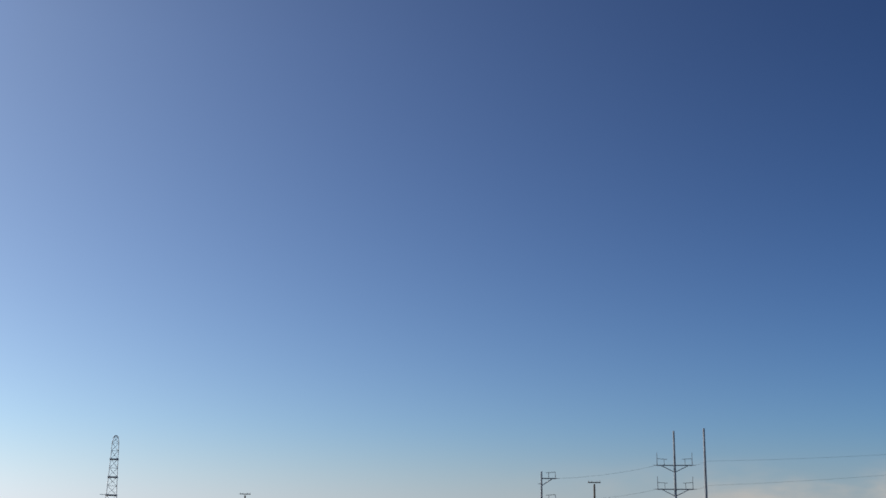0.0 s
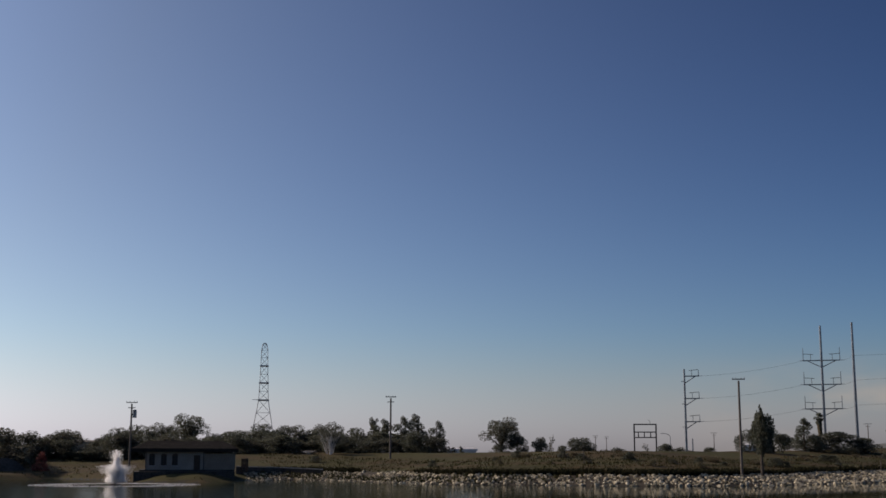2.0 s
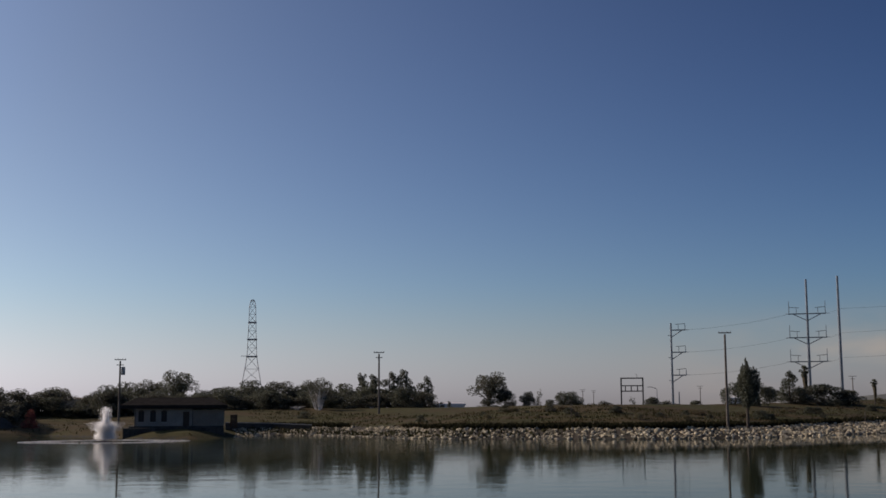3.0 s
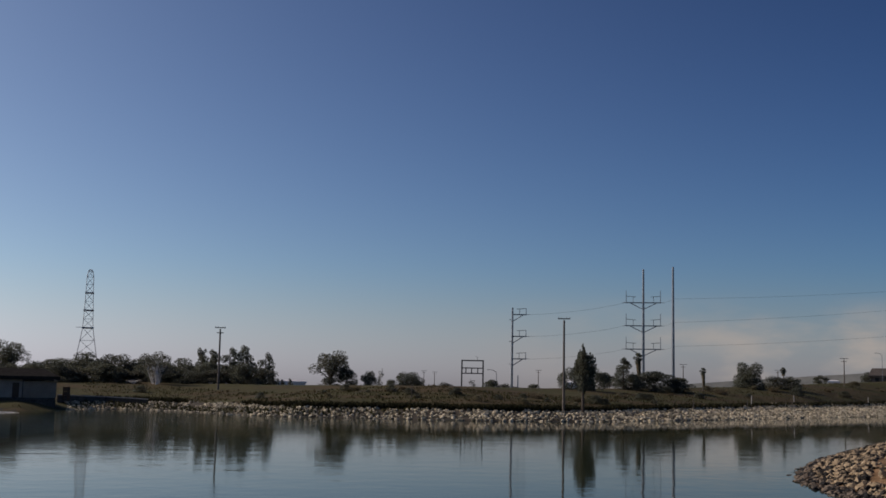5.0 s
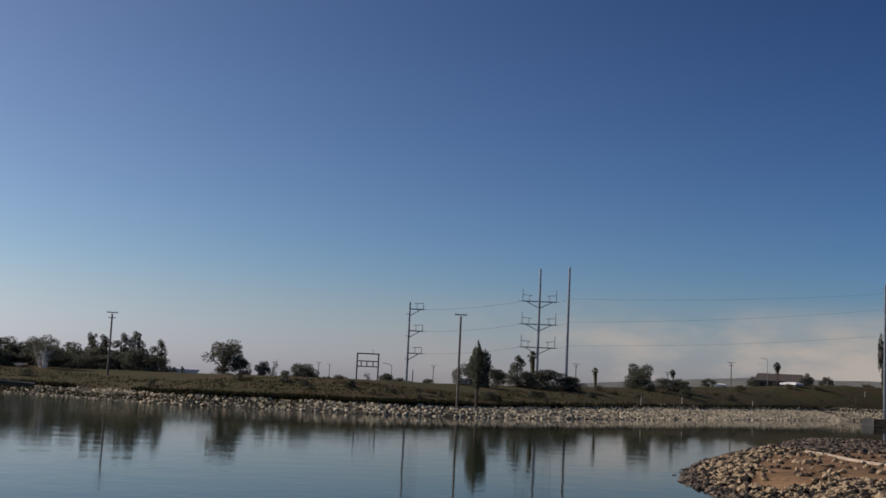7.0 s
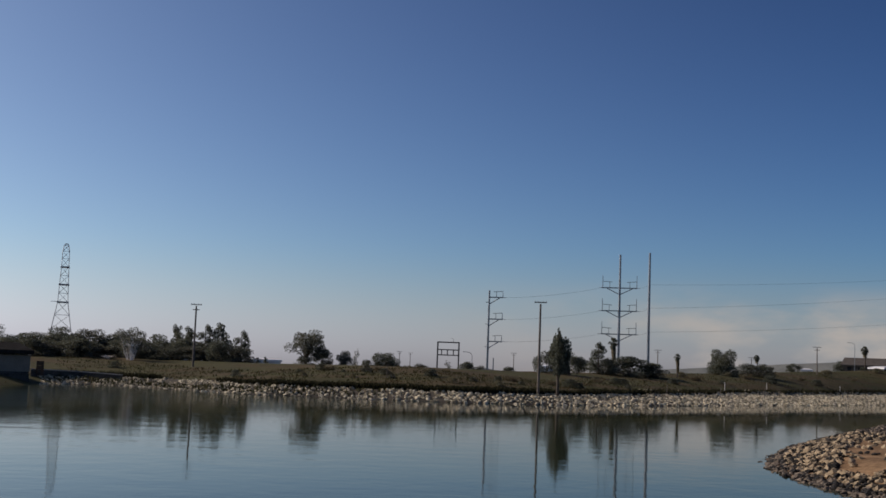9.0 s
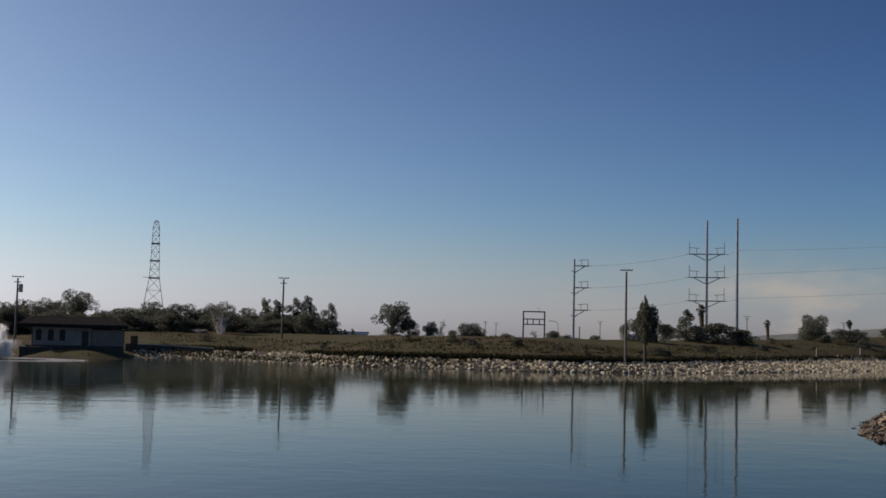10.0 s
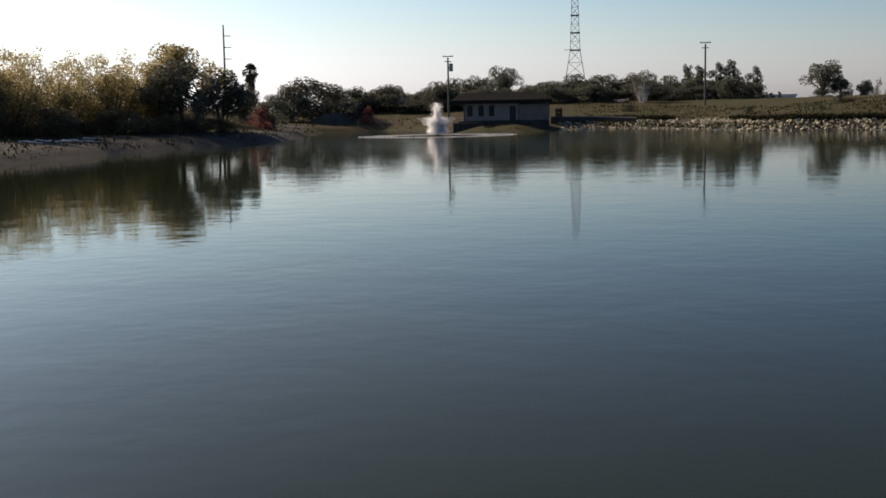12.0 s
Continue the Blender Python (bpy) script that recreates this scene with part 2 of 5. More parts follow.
def water_material():
    m = bpy.data.materials.new("pond_water")
    m.use_nodes = True
    n, l = m.node_tree.nodes, m.node_tree.links
    b = n["Principled BSDF"]
    b.inputs["Base Color"].default_value = (0.024, 0.031, 0.0155, 1)
    b.inputs["Roughness"].default_value, b.inputs["IOR"].default_value = 0.06, 1.125
    tc = n.new("ShaderNodeTexCoord")
    heights = []
    for scale, detail, size in ((0.35, 3, 1.0), (1.5, 3, 0.45)):
        t = n.new("ShaderNodeTexNoise")
        t.inputs["Scale"].default_value, t.inputs["Detail"].default_value = scale, detail
        l.new(tc.outputs["Object"], t.inputs["Vector"])
        k = n.new("ShaderNodeMath")
        k.operation = "MULTIPLY"
        k.inputs[1].default_value = size
        l.new(t.outputs[0], k.inputs[0])
        heights.append(k.outputs[0])
    add = n.new("ShaderNodeMath")
    l.new(heights[0], add.inputs[0])
    l.new(heights[1], add.inputs[1])
    # the fountain's splash roughens the water round it
    far = n.new("ShaderNodeVectorMath")
    far.operation = "DISTANCE"
    far.inputs[1].default_value = FOUNTAIN
    l.new(tc.outputs["Object"], far.inputs[0])
    l.new(ramp(n, l, far.outputs["Value"], (20.0, 90.0, 0.08, 0.035)), b.inputs["Roughness"])
    splash = ramp(n, l, far.outputs["Value"], (9.0, 13.0, 0.22, 0.0))
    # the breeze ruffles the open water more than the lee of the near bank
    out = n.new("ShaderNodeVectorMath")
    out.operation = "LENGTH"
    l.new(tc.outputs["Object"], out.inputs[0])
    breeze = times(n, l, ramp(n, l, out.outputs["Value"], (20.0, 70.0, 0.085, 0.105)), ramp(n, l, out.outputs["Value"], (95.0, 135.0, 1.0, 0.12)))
    # rings from the fountain die away across the western half of the pond
    rings = ramp(n, l, far.outputs["Value"], (12.0, 95.0, 0.3, 0.0))
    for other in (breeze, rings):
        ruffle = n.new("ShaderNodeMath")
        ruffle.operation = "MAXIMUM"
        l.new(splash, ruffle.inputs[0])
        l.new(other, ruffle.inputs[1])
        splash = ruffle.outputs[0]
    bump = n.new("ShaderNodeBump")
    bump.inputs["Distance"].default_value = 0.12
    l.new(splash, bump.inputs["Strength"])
    l.new(add.outputs[0], bump.inputs["Height"])
    l.new(bump.outputs[0], b.inputs["Normal"])
    return m


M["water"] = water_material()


# ---- mesh helpers ----
class Shape:
    """Collects faces of one mesh."""

    def __init__(self):
        self.v, self.f = [], []

    def add(self, verts, faces):
        k = len(self.v)
        self.v += [tuple(p) for p in verts]
        self.f += [tuple(i + k for i in face) for face in faces]
        return self

    def box(self, x0, y0, z0, x1, y1, z1, turn=None):
        p = [Vector((x, y, z)) for z in (z0, z1) for y in (y0, y1) for x in (x0, x1)]
        if turn:
            p = [turn @ q for q in p]
        return self.add(p, [(0, 2, 3, 1), (4, 5, 7, 6), (0, 1, 5, 4), (2, 6, 7, 3), (0, 4, 6, 2), (1, 3, 7, 5)])

    def tube(self, a, b, ra, rb=None, sides=7):
        a, b = Vector(a), Vector(b)
        rb = ra if rb is None else rb
        d = (b - a).normalized()
        u = d.orthogonal().normalized()
        w = d.cross(u)
        ring = [u * math.cos(k * math.tau / sides) + w * math.sin(k * math.tau / sides) for k in range(sides)]
        faces = [(k, (k + 1) % sides, sides + (k + 1) % sides, sides + k) for k in range(sides)]
        faces += [tuple(range(sides))[::-1], tuple(range(sides, 2 * sides))]
        return self.add([a + q * ra for q in ring] + [b + q * rb for q in ring], faces)

    def path(self, points, radii, sides=7):
        """One bent tube through the given points."""
        points = [Vector(p) for p in points]
        k0 = len(self.v)
        for k, p in enumerate(points):
            d = (points[min(k + 1, len(points) - 1)] - points[max(k - 1, 0)]).normalized()
            u = d.cross(Vector((0.31, 0.95, 0.02))).normalized()
            w = d.cross(u)
            self.v += [tuple(p + (u * math.cos(j * math.tau / sides) + w * math.sin(j * math.tau / sides)) * radii[k]) for j in range(sides)]
        for k in range(len(points) - 1):
            for j in range(sides):
                a, b = k0 + k * sides + j, k0 + k * sides + (j + 1) % sides
                self.f.append((a, b, b + sides, a + sides))
        self.f += [tuple(range(k0, k0 + sides))[::-1], tuple(range(len(self.v) - sides, len(self.v)))]
        return self

    def mesh(self, name, mat, smooth=False):
        me = bpy.data.meshes.new(name)
        me.from_pydata(self.v, [], self.f)
        me.materials.append(mat)
        if smooth:
            me.polygons.foreach_set("use_smooth", [True] * len(me.polygons))
        me.update()
        return me


def part(name, shape, mat, parent, label="", smooth=False):
    me = shape.mesh(name, mat, smooth) if isinstance(shape, Shape) else shape
    ob = new(name, me)
    ob.parent = parent
    if label:
        tagged(ob, label)
    return ob


def thing(name, place, label, category, group="", kind="", turn=0.0):
    e = new(name)
    e.matrix_world = Matrix.Translation(place) @ Matrix.Rotation(radians(turn), 4, "Z")
    return tagged(e, label, category, group, kind)


# ---- the pond's outline and the ground ----
OUTLINE = [
    (-60, 72.7), (-45, 86.2), (-35, 94.5), (-28, 122), (-23, 140), (-21.5, 165), (-20.6, 195.1), (-18, 203), (-15.8, 192.5), (-14.2, 175.9),
    (-11.4, 170.9), (-9.9, 176), (-9.2, 187), (-7.5, 189.5), (-5, 183), (-3, 170), (0, 158.5), (4.5, 158), (9.6, 155), (14.8, 166.3), (20, 197), (25, 256),
    (28.5, 322), (31, 384), (36, 440), (39, 475), (46, 430), (58, 300), (58, 120), (46, 109), (40, 113), (33, 117), (29, 115), (27.2, 108), (25.7, 88), (24.65, 76), (23.95, 66),
    (23.65, 60.5), (23.85, 56), (24.6, 51.3), (25.4, 48.8), (26.4, 46.3), (27.7, 43.5), (32, 39), (45, 37), (62, 30), (80, 16.2), (55, 9.9),
    (0, 9), (-50, 9.9), (-80, 18), (-88, 40.5), (-75, 61.4),
]
FAR_SHORE = OUTLINE[11:26]
SHORE = np.array([polar(a, r).xy for a, r in OUTLINE])


def shore_distance(p):
    """Distance of the points p (n, 2) from the outline; negative over the water."""
    best, inside = np.full(len(p), 1e9), np.zeros(len(p), bool)
    for a, b in zip(SHORE, np.roll(SHORE, -1, axis=0)):
        d = b - a
        t = np.clip(((p - a) @ d) / (d @ d), 0, 1)
        best = np.minimum(best, np.hypot(*(p - a - t[:, None] * d).T))
        cross = (a[1] > p[:, 1]) != (b[1] > p[:, 1])
        x = a[0] + (p[:, 1] - a[1]) / (b[1] - a[1] if b[1] != a[1] else 1e-9) * d[0]
        inside ^= cross & (p[:, 0] < x)
    return np.where(inside, -best, best)


def lumps(p, size):
    return np.array([noise.noise(Vector((x / size, y / size, size))) for x, y in p])


def regions(p):
    """Which of the banks a point belongs to: 0 far levee, 1 western bank, 2 spit, 3 the camera's bank."""
    az, r = np.degrees(np.arctan2(p[:, 0], p[:, 1])), np.hypot(*p.T)
    out = np.where((az < -9.0) & (r > 45), 1, 0)
    out[r <= 45] = 3
    out[(az > 17) & (az < 100) & (r > 30) & (r < 150)] = 2
    return out


def slant(az):
    """How much longer a line of sight crosses the levee where the shore runs off aslant."""
    return float(np.interp(az, (14, 19, 24, 30, 36), (1.0, 2.4, 3.2, 3.2, 2.0)))


def rock_width(az):
    """How far the rocks reach up from the water's edge along the far levee."""
    return np.interp(az, (-9, -5, 0, 10, 15, 20, 25, 36), (6.5, 6.0, 5.0, 5.0, 5.5, 8.0, 11.0, 13.0))


def heights(p):
    az, r = np.degrees(np.arctan2(p[:, 0], p[:, 1])), np.hypot(*p.T)
    d, reg = shore_distance(p), regions(p)
    top = np.interp(az, (-9, -4, 2, 7, 12, 17, 22, 26, 30, 36), (4.3, 4.2, 4.35, 4.55, 4.6, 5.1, 6.6, 8.9, 11.2, 12.2))
    rocks = np.interp(az, (-8, 14, 20, 25, 31, 36), (1.1, 1.2, 1.5, 1.85, 2.9, 3.4))
    foot = rock_width(az)
    far = np.where(d < foot, d / foot * rocks, np.where(d < 36, rocks + (top - rocks) * np.clip((d - foot) / (36 - foot), 0, 1) ** 0.8, np.maximum(3.0, top - (d - 36) * 0.05)))
    west = np.interp(d, (0, 2, 8, 40, 90), (0.0, 0.75, 1.25, 2.5, 2.8))
    yard = np.interp(d, (0, 3, 8, 12, 32, 60, 120), (0.0, 0.9, 1.5, 1.6, 3.8, 3.6, 3.0))
    west = west + (yard - west) * np.clip((az + 21) / 3, 0, 1)
    blend = np.clip((az + 11) / 3, 0, 1)
    far = np.where(reg == 0, west + (far - west) * blend, far)
    west = west + (far - west) * np.where(reg == 1, blend, 0)
    spit = np.interp(d, (0, 3, 10, 60), (0.0, 0.75, 1.0, 1.3))
    near = np.clip(d * 0.3, 0, 1.9)
    z = np.choose(reg, (far, west, spit, near))
    z = np.where(d < 0, np.maximum(d * 0.35, -1.6), z + lumps(p, 7.0) * np.where(reg == 0, 0.08, 0.18) * np.clip(d / 6, 0, 1) + lumps(p, 1.7) * np.where(reg == 1, 0.015, 0.05) * np.clip(d / 2, 0, 1))
    return z, d, reg


def ground_z(place):
    return float(heights(np.array([[place[0], place[1]]]))[0][0])


bearings = np.concatenate([np.arange(-180, -46, 6), np.arange(-46, -38, 1.0), np.arange(-38, 40, 0.28), np.arange(40, 48, 1.0), np.arange(48, 180, 6)])
reach = np.concatenate([np.arange(0.6, 24, 1.2), np.arange(24, 50, 4), np.arange(50, 150, 1.5), np.arange(150, 262, 1.3), np.arange(262, 560, 3), np.geomspace(564, 4600, 20)])


def build_ground():
    pts = np.array([(r * math.sin(radians(a)), r * math.cos(radians(a))) for r in reach for a in bearings])
    z, d, reg = heights(pts)
    n = len(bearings)
    faces, slots, k_az = [], [], bearings
    for i in range(len(reach) - 1):
        for k in range(n):
            a, b = i * n + k, i * n + (k + 1) % n
            faces.append((a, b, b + n, a + n))
            if d[a] < -0.5:
                slots.append(3)
            elif reg[a] == 1:
                if k_az[a % n] > -21.5:
                    slots.append(1 if 8.2 < d[a] < 11.5 else 0)
                else:
                    slots.append(1 if d[a] < 9 else 0)
            elif reg[a] == 0:
                slots.append(4 if d[a] < rock_width(k_az[a % n]) else 0)
            else:
                slots.append(2)
    faces.append(tuple(range(n))[::-1])
    slots.append(2)
    me = bpy.data.meshes.new("ground")
    me.from_pydata([(x, y, h) for (x, y), h in zip(pts, z)], [], [f[::-1] for f in faces])
    for key in ("grass", "soil", "dirt", "mud", "gravel"):
        me.materials.append(M[key])
    me.polygons.foreach_set("material_index", slots)
    me.polygons.foreach_set("use_smooth", [True] * len(faces))
    me.update()
    tagged(new("ground", me), "grassy banks and bare soil round the pond", "ground", kind="structure")


build_ground()

water = Shape()
rim = [polar(a, 520) for a in range(-100, 101, 5)]
water.add([(0, 4, 0)] + rim, [(0, k + 2, k + 1) for k in range(len(rim) - 1)])
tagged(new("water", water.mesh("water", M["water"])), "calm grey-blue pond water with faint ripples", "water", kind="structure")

hills = Shape()
ridge = [polar(a, 4300) for a in np.arange(14, 60, 0.5)]
crest = [4300 * math.tan(radians(float(np.interp(a, (14, 20, 27, 60), (0.3, 0.75, 1.3, 1.45))) + 0.1 * noise.noise(Vector((a * 0.35, 3, 0))))) for a in np.arange(14, 60, 0.5)]
hills.add([p + Vector((0, 0, -5)) for p in ridge] + [p * 1.02 + Vector((0, 0, h)) for p, h in zip(ridge, crest)] + [p * 1.06 + Vector((0, 0, -5)) for p in ridge],
          [(k + 1 + j * len(ridge), k + j * len(ridge), k + (j + 1) * len(ridge), k + 1 + (j + 1) * len(ridge)) for k in range(len(ridge) - 1) for j in (0, 1)])
tagged(new("backdrop", hills.mesh("hills", M["hill"], True)), "low hazy hills on the horizon", "hills", kind="structure")


# ---- trees ----
def leaves(rng, centres, radii, count, size, flat=1.0, upright=0.0):
    """Many small leaf clumps round the given clump centres; most of them near each clump's skin."""
    centres, radii = np.array(centres), np.array(radii)
    pick = rng.choice(len(centres), count, p=radii ** 2 / np.sum(radii ** 2))
    way = rng.normal(size=(count, 3))
    way /= np.linalg.norm(way, axis=1)[:, None]
    way[:, 2] *= flat
    p = centres[pick] + way * (radii[pick] * rng.uniform(0.35, 1.08, count) ** 0.6)[:, None]
    u = rng.normal(size=(count, 3)) + np.array((0, 0, upright))
    u /= np.linalg.norm(u, axis=1)[:, None]
    w = np.cross(u, rng.normal(size=(count, 3)))
    w /= np.linalg.norm(w, axis=1)[:, None]
    s = size * rng.uniform(0.55, 1.3, count)[:, None]
    quad = np.stack([p - u * s, p - w * s * 0.55, p + u * s, p + w * s * 0.55], 1).reshape(-1, 3)
    shape = Shape()
    shape.v = [tuple(q) for q in quad]
    shape.f = [(4 * k, 4 * k + 1, 4 * k + 2, 4 * k + 3) for k in range(count)]
    return shape


def tree(kind, seed, leaf, bark="bark", count=1500, size=0.3):
    """A tree of unit form: 10 m high and about 10 m wide, to be scaled where it stands."""
    rng = np.random.default_rng(seed)
    trunk, centres, radii = Shape(), [], []
    if kind == "broad":
        trunk.tube((0, 0, -0.4), (0.15, 0, 2.6), 0.34, 0.26)
        for k in range(11):
            a, e = k * 2.4 + rng.uniform(0, 0.8), rng.uniform(0.35, 1.3)
            tip = Vector((math.cos(a) * math.cos(e) * 4.0, math.sin(a) * math.cos(e) * 4.0, 2.6 + math.sin(e) * rng.uniform(4.2, 6.4)))
            mid = Vector((tip.x * 0.45, tip.y * 0.45, 2.6 + (tip.z - 2.6) * 0.55))
            trunk.tube((0.15, 0, 2.3), mid, 0.16, 0.1, 5)
            trunk.tube(mid, tip, 0.1, 0.03, 5)
            centres += [tuple(tip), tuple(mid + Vector(rng.normal(size=3)) * 0.8)]
            radii += [rng.uniform(0.9, 1.7), rng.uniform(0.8, 1.5)]
    elif kind == "dense":
        trunk.tube((0, 0, -0.4), (0, 0, 4), 0.3, 0.15)
        for k in range(26):
            a, t = rng.uniform(0, math.tau), rng.uniform(0.0, 1)
            wide = 4.3 * math.sqrt(max(0.05, 1 - (t * 1.02 - 0.25) ** 2 * 1.6))
            r = wide * math.sqrt(rng.uniform(0.1, 1))
            centres.append((math.cos(a) * r, math.sin(a) * r, 1.0 + t * 7.6))
            radii.append(rng.uniform(1.0, 1.9))
            if k % 3 == 0:
                trunk.tube((0, 0, 1 + t * 2), centres[-1], 0.1, 0.03, 5)
    elif kind == "raised":
        for k in range(3):
            trunk.tube((k - 1, 0.3 * k, -0.4), ((k - 1) * 2.2, 0.3 * k, 4.4), 0.24, 0.15)
        for k in range(30):
            a, t = rng.uniform(0, math.tau), rng.uniform(0.0, 1)
            r = 4.3 * math.sqrt(max(0.05, 1 - t * t * 0.9)) * math.sqrt(rng.uniform(0.05, 1))
            centres.append((math.cos(a) * r, math.sin(a) * r, 3.4 + t * 5.4))
            radii.append(rng.uniform(0.8, 1.5))
            if k % 2 == 0:
                trunk.tube(((k % 3 - 1) * 2.0, 0, 4.0), centres[-1], 0.1, 0.03, 5)
    elif kind == "weeping":
        trunk.tube((0, 0, -0.4), (0.3, 0, 5), 0.5, 0.36)
        trunk.tube((0.3, 0, 5), (0, 0, 9.5), 0.36, 0.1)
        for k in range(30):
            t = k / 29
            wide = float(np.interp(t, (0, 0.2, 0.7, 1), (1.6, 3.6, 3.4, 0.8)))
            a, r = rng.uniform(0, math.tau), wide * rng.uniform(0.3, 1.0)
            top = Vector((math.cos(a) * r, math.sin(a) * r, 3.4 + t * 6.1))
            trunk.tube((0.2, 0, top.z - 0.2), top, 0.16, 0.05, 5)
            for j in range(3):
                centres.append((top.x * (1 + 0.06 * j), top.y * (1 + 0.06 * j), top.z - 0.5 * j))
                radii.append(rng.uniform(0.75, 1.2) - 0.15 * j)
    elif kind == "bush":
        for k in range(20):
            a, t = rng.uniform(0, math.tau), rng.uniform(0, 1) ** 1.6
            r = 4.1 * math.sqrt(max(0.04, 1 - t * t)) * math.sqrt(rng.uniform(0.05, 1))
            centres.append((math.cos(a) * r, math.sin(a) * r, 0.6 + t * 7.6))
            radii.append(rng.uniform(1.2, 2.1))
            if k % 3 == 0:
                trunk.tube((0, 0, -0.3), centres[-1], 0.12, 0.03, 5)
    elif kind == "tall":
        trunk.tube((0, 0, -0.4), (0.2, 0.1, 9.2), 0.3, 0.05)
        for k in range(20):
            t = k / 19
            a = rng.uniform(0, math.tau)
            r = (1.0 - 0.75 * t) * 3.4 * rng.uniform(0.3, 1) + 0.2
            centres.append((math.cos(a) * r, math.sin(a) * r, 1.6 + t * 7.8))
            radii.append(rng.uniform(0.7, 1.5) * (1.1 - 0.45 * t))
            trunk.tube((0.1, 0, 1.0 + t * 7), centres[-1], 0.09, 0.03, 5)
    elif kind == "column":
        trunk.tube((0, 0, -0.4), (0, 0, 9.5), 0.5, 0.08)
        for k in range(22):
            t = k / 21
            wide = np.interp(t, (0, 0.12, 0.3, 0.5, 0.64, 0.8, 1), (1.8, 2.6, 3.9, 4.1, 3.2, 1.0, 0.05))
            a, r = rng.uniform(0, math.tau), wide * rng.uniform(0.1, 0.55)
            centres.append((math.cos(a) * r, math.sin(a) * r, 3.6 + t * 6.1))
            radii.append(0.18 + wide * 0.38)
    elif kind == "reedy":
        for k in range(64):
            a, r = rng.uniform(0, math.tau), 4.4 * math.sqrt(rng.uniform(0, 1))
            foot = Vector((math.cos(a) * r * 0.5, math.sin(a) * r * 0.5, -0.3))
            tip = Vector((math.cos(a) * r * 1.1, math.sin(a) * r * 1.1, rng.uniform(5.5, 10.0) - r * 0.3))
            trunk.tube(foot, foot.lerp(tip, 0.72), 0.08, 0.02, 4)
            for t in rng.uniform(0.22, 1.0, 7):
                centres.append(tuple(foot.lerp(tip, t) + Vector(rng.normal(size=3)) * 0.4))
                radii.append(rng.uniform(0.5, 1.15) * (1.1 - 0.45 * t))
    elif kind == "bare":
        for k in range(4):
            lean = Vector((rng.normal(0, 0.9), rng.normal(0, 0.9), rng.uniform(5.5, 8.0)))
            trunk.tube((0.5 * k - 0.8, 0, -0.3), lean, 0.3, 0.14)
            for j in range(11):
                foot = Vector((0.5 * k - 0.8, 0, -0.3)).lerp(lean, rng.uniform(0.25, 1.0))
                a, e = rng.uniform(0, math.tau), rng.uniform(0.2, 1.4)
                tip = foot + Vector((math.cos(a) * math.cos(e), math.sin(a) * math.cos(e), math.sin(e))) * rng.uniform(1.2, 3.2)
                trunk.tube(foot, tip, 0.12, 0.05, 5)
                centres.append(tuple(tip))
                radii.append(rng.uniform(0.5, 1.0))
    elif kind == "gum":
        for k in range(7):
            a = k * 0.9 + rng.uniform(0, 0.5)
            foot = Vector((0.35 * (k - 3), rng.normal(0, 0.4), -0.4))
            bend = foot + Vector((0.16 * (k - 3) + rng.normal(0, 0.3), math.sin(a) * 1.2, rng.uniform(2.6, 3.6)))
            tip = bend + Vector((0.3 * (k - 3) + rng.normal(0, 0.6), math.sin(a) * 1.6, rng.uniform(2.8, 4.6)))
            trunk.tube(foot, bend, 0.17, 0.14, 7)
            trunk.tube(bend, tip, 0.14, 0.06, 6)
            for j in range(7):
                fork = foot.lerp(bend, rng.uniform(0.35, 1.0)) if j > 3 else bend.lerp(tip, rng.uniform(0.0, 0.8))
                end = fork + Vector((rng.normal(0, 1.0), rng.normal(0, 0.8), rng.uniform(0.6, 2.0)))
                trunk.tube(fork, end, 0.12, 0.05, 5)
                centres.append(tuple(end + Vector((0, 0, 0.5))))
                radii.append(rng.uniform(0.7, 1.25))
            centres.append(tuple(tip))
            radii.append(rng.uniform(0.9, 1.5))
    holder = new("tree")
    part("trunk", trunk, M[bark], holder)
    part("crown", leaves(rng, centres, radii, count, size, upright={"reedy": 2.0, "weeping": 2.5}.get(kind, 0.0)), M[leaf], holder)
    return holder


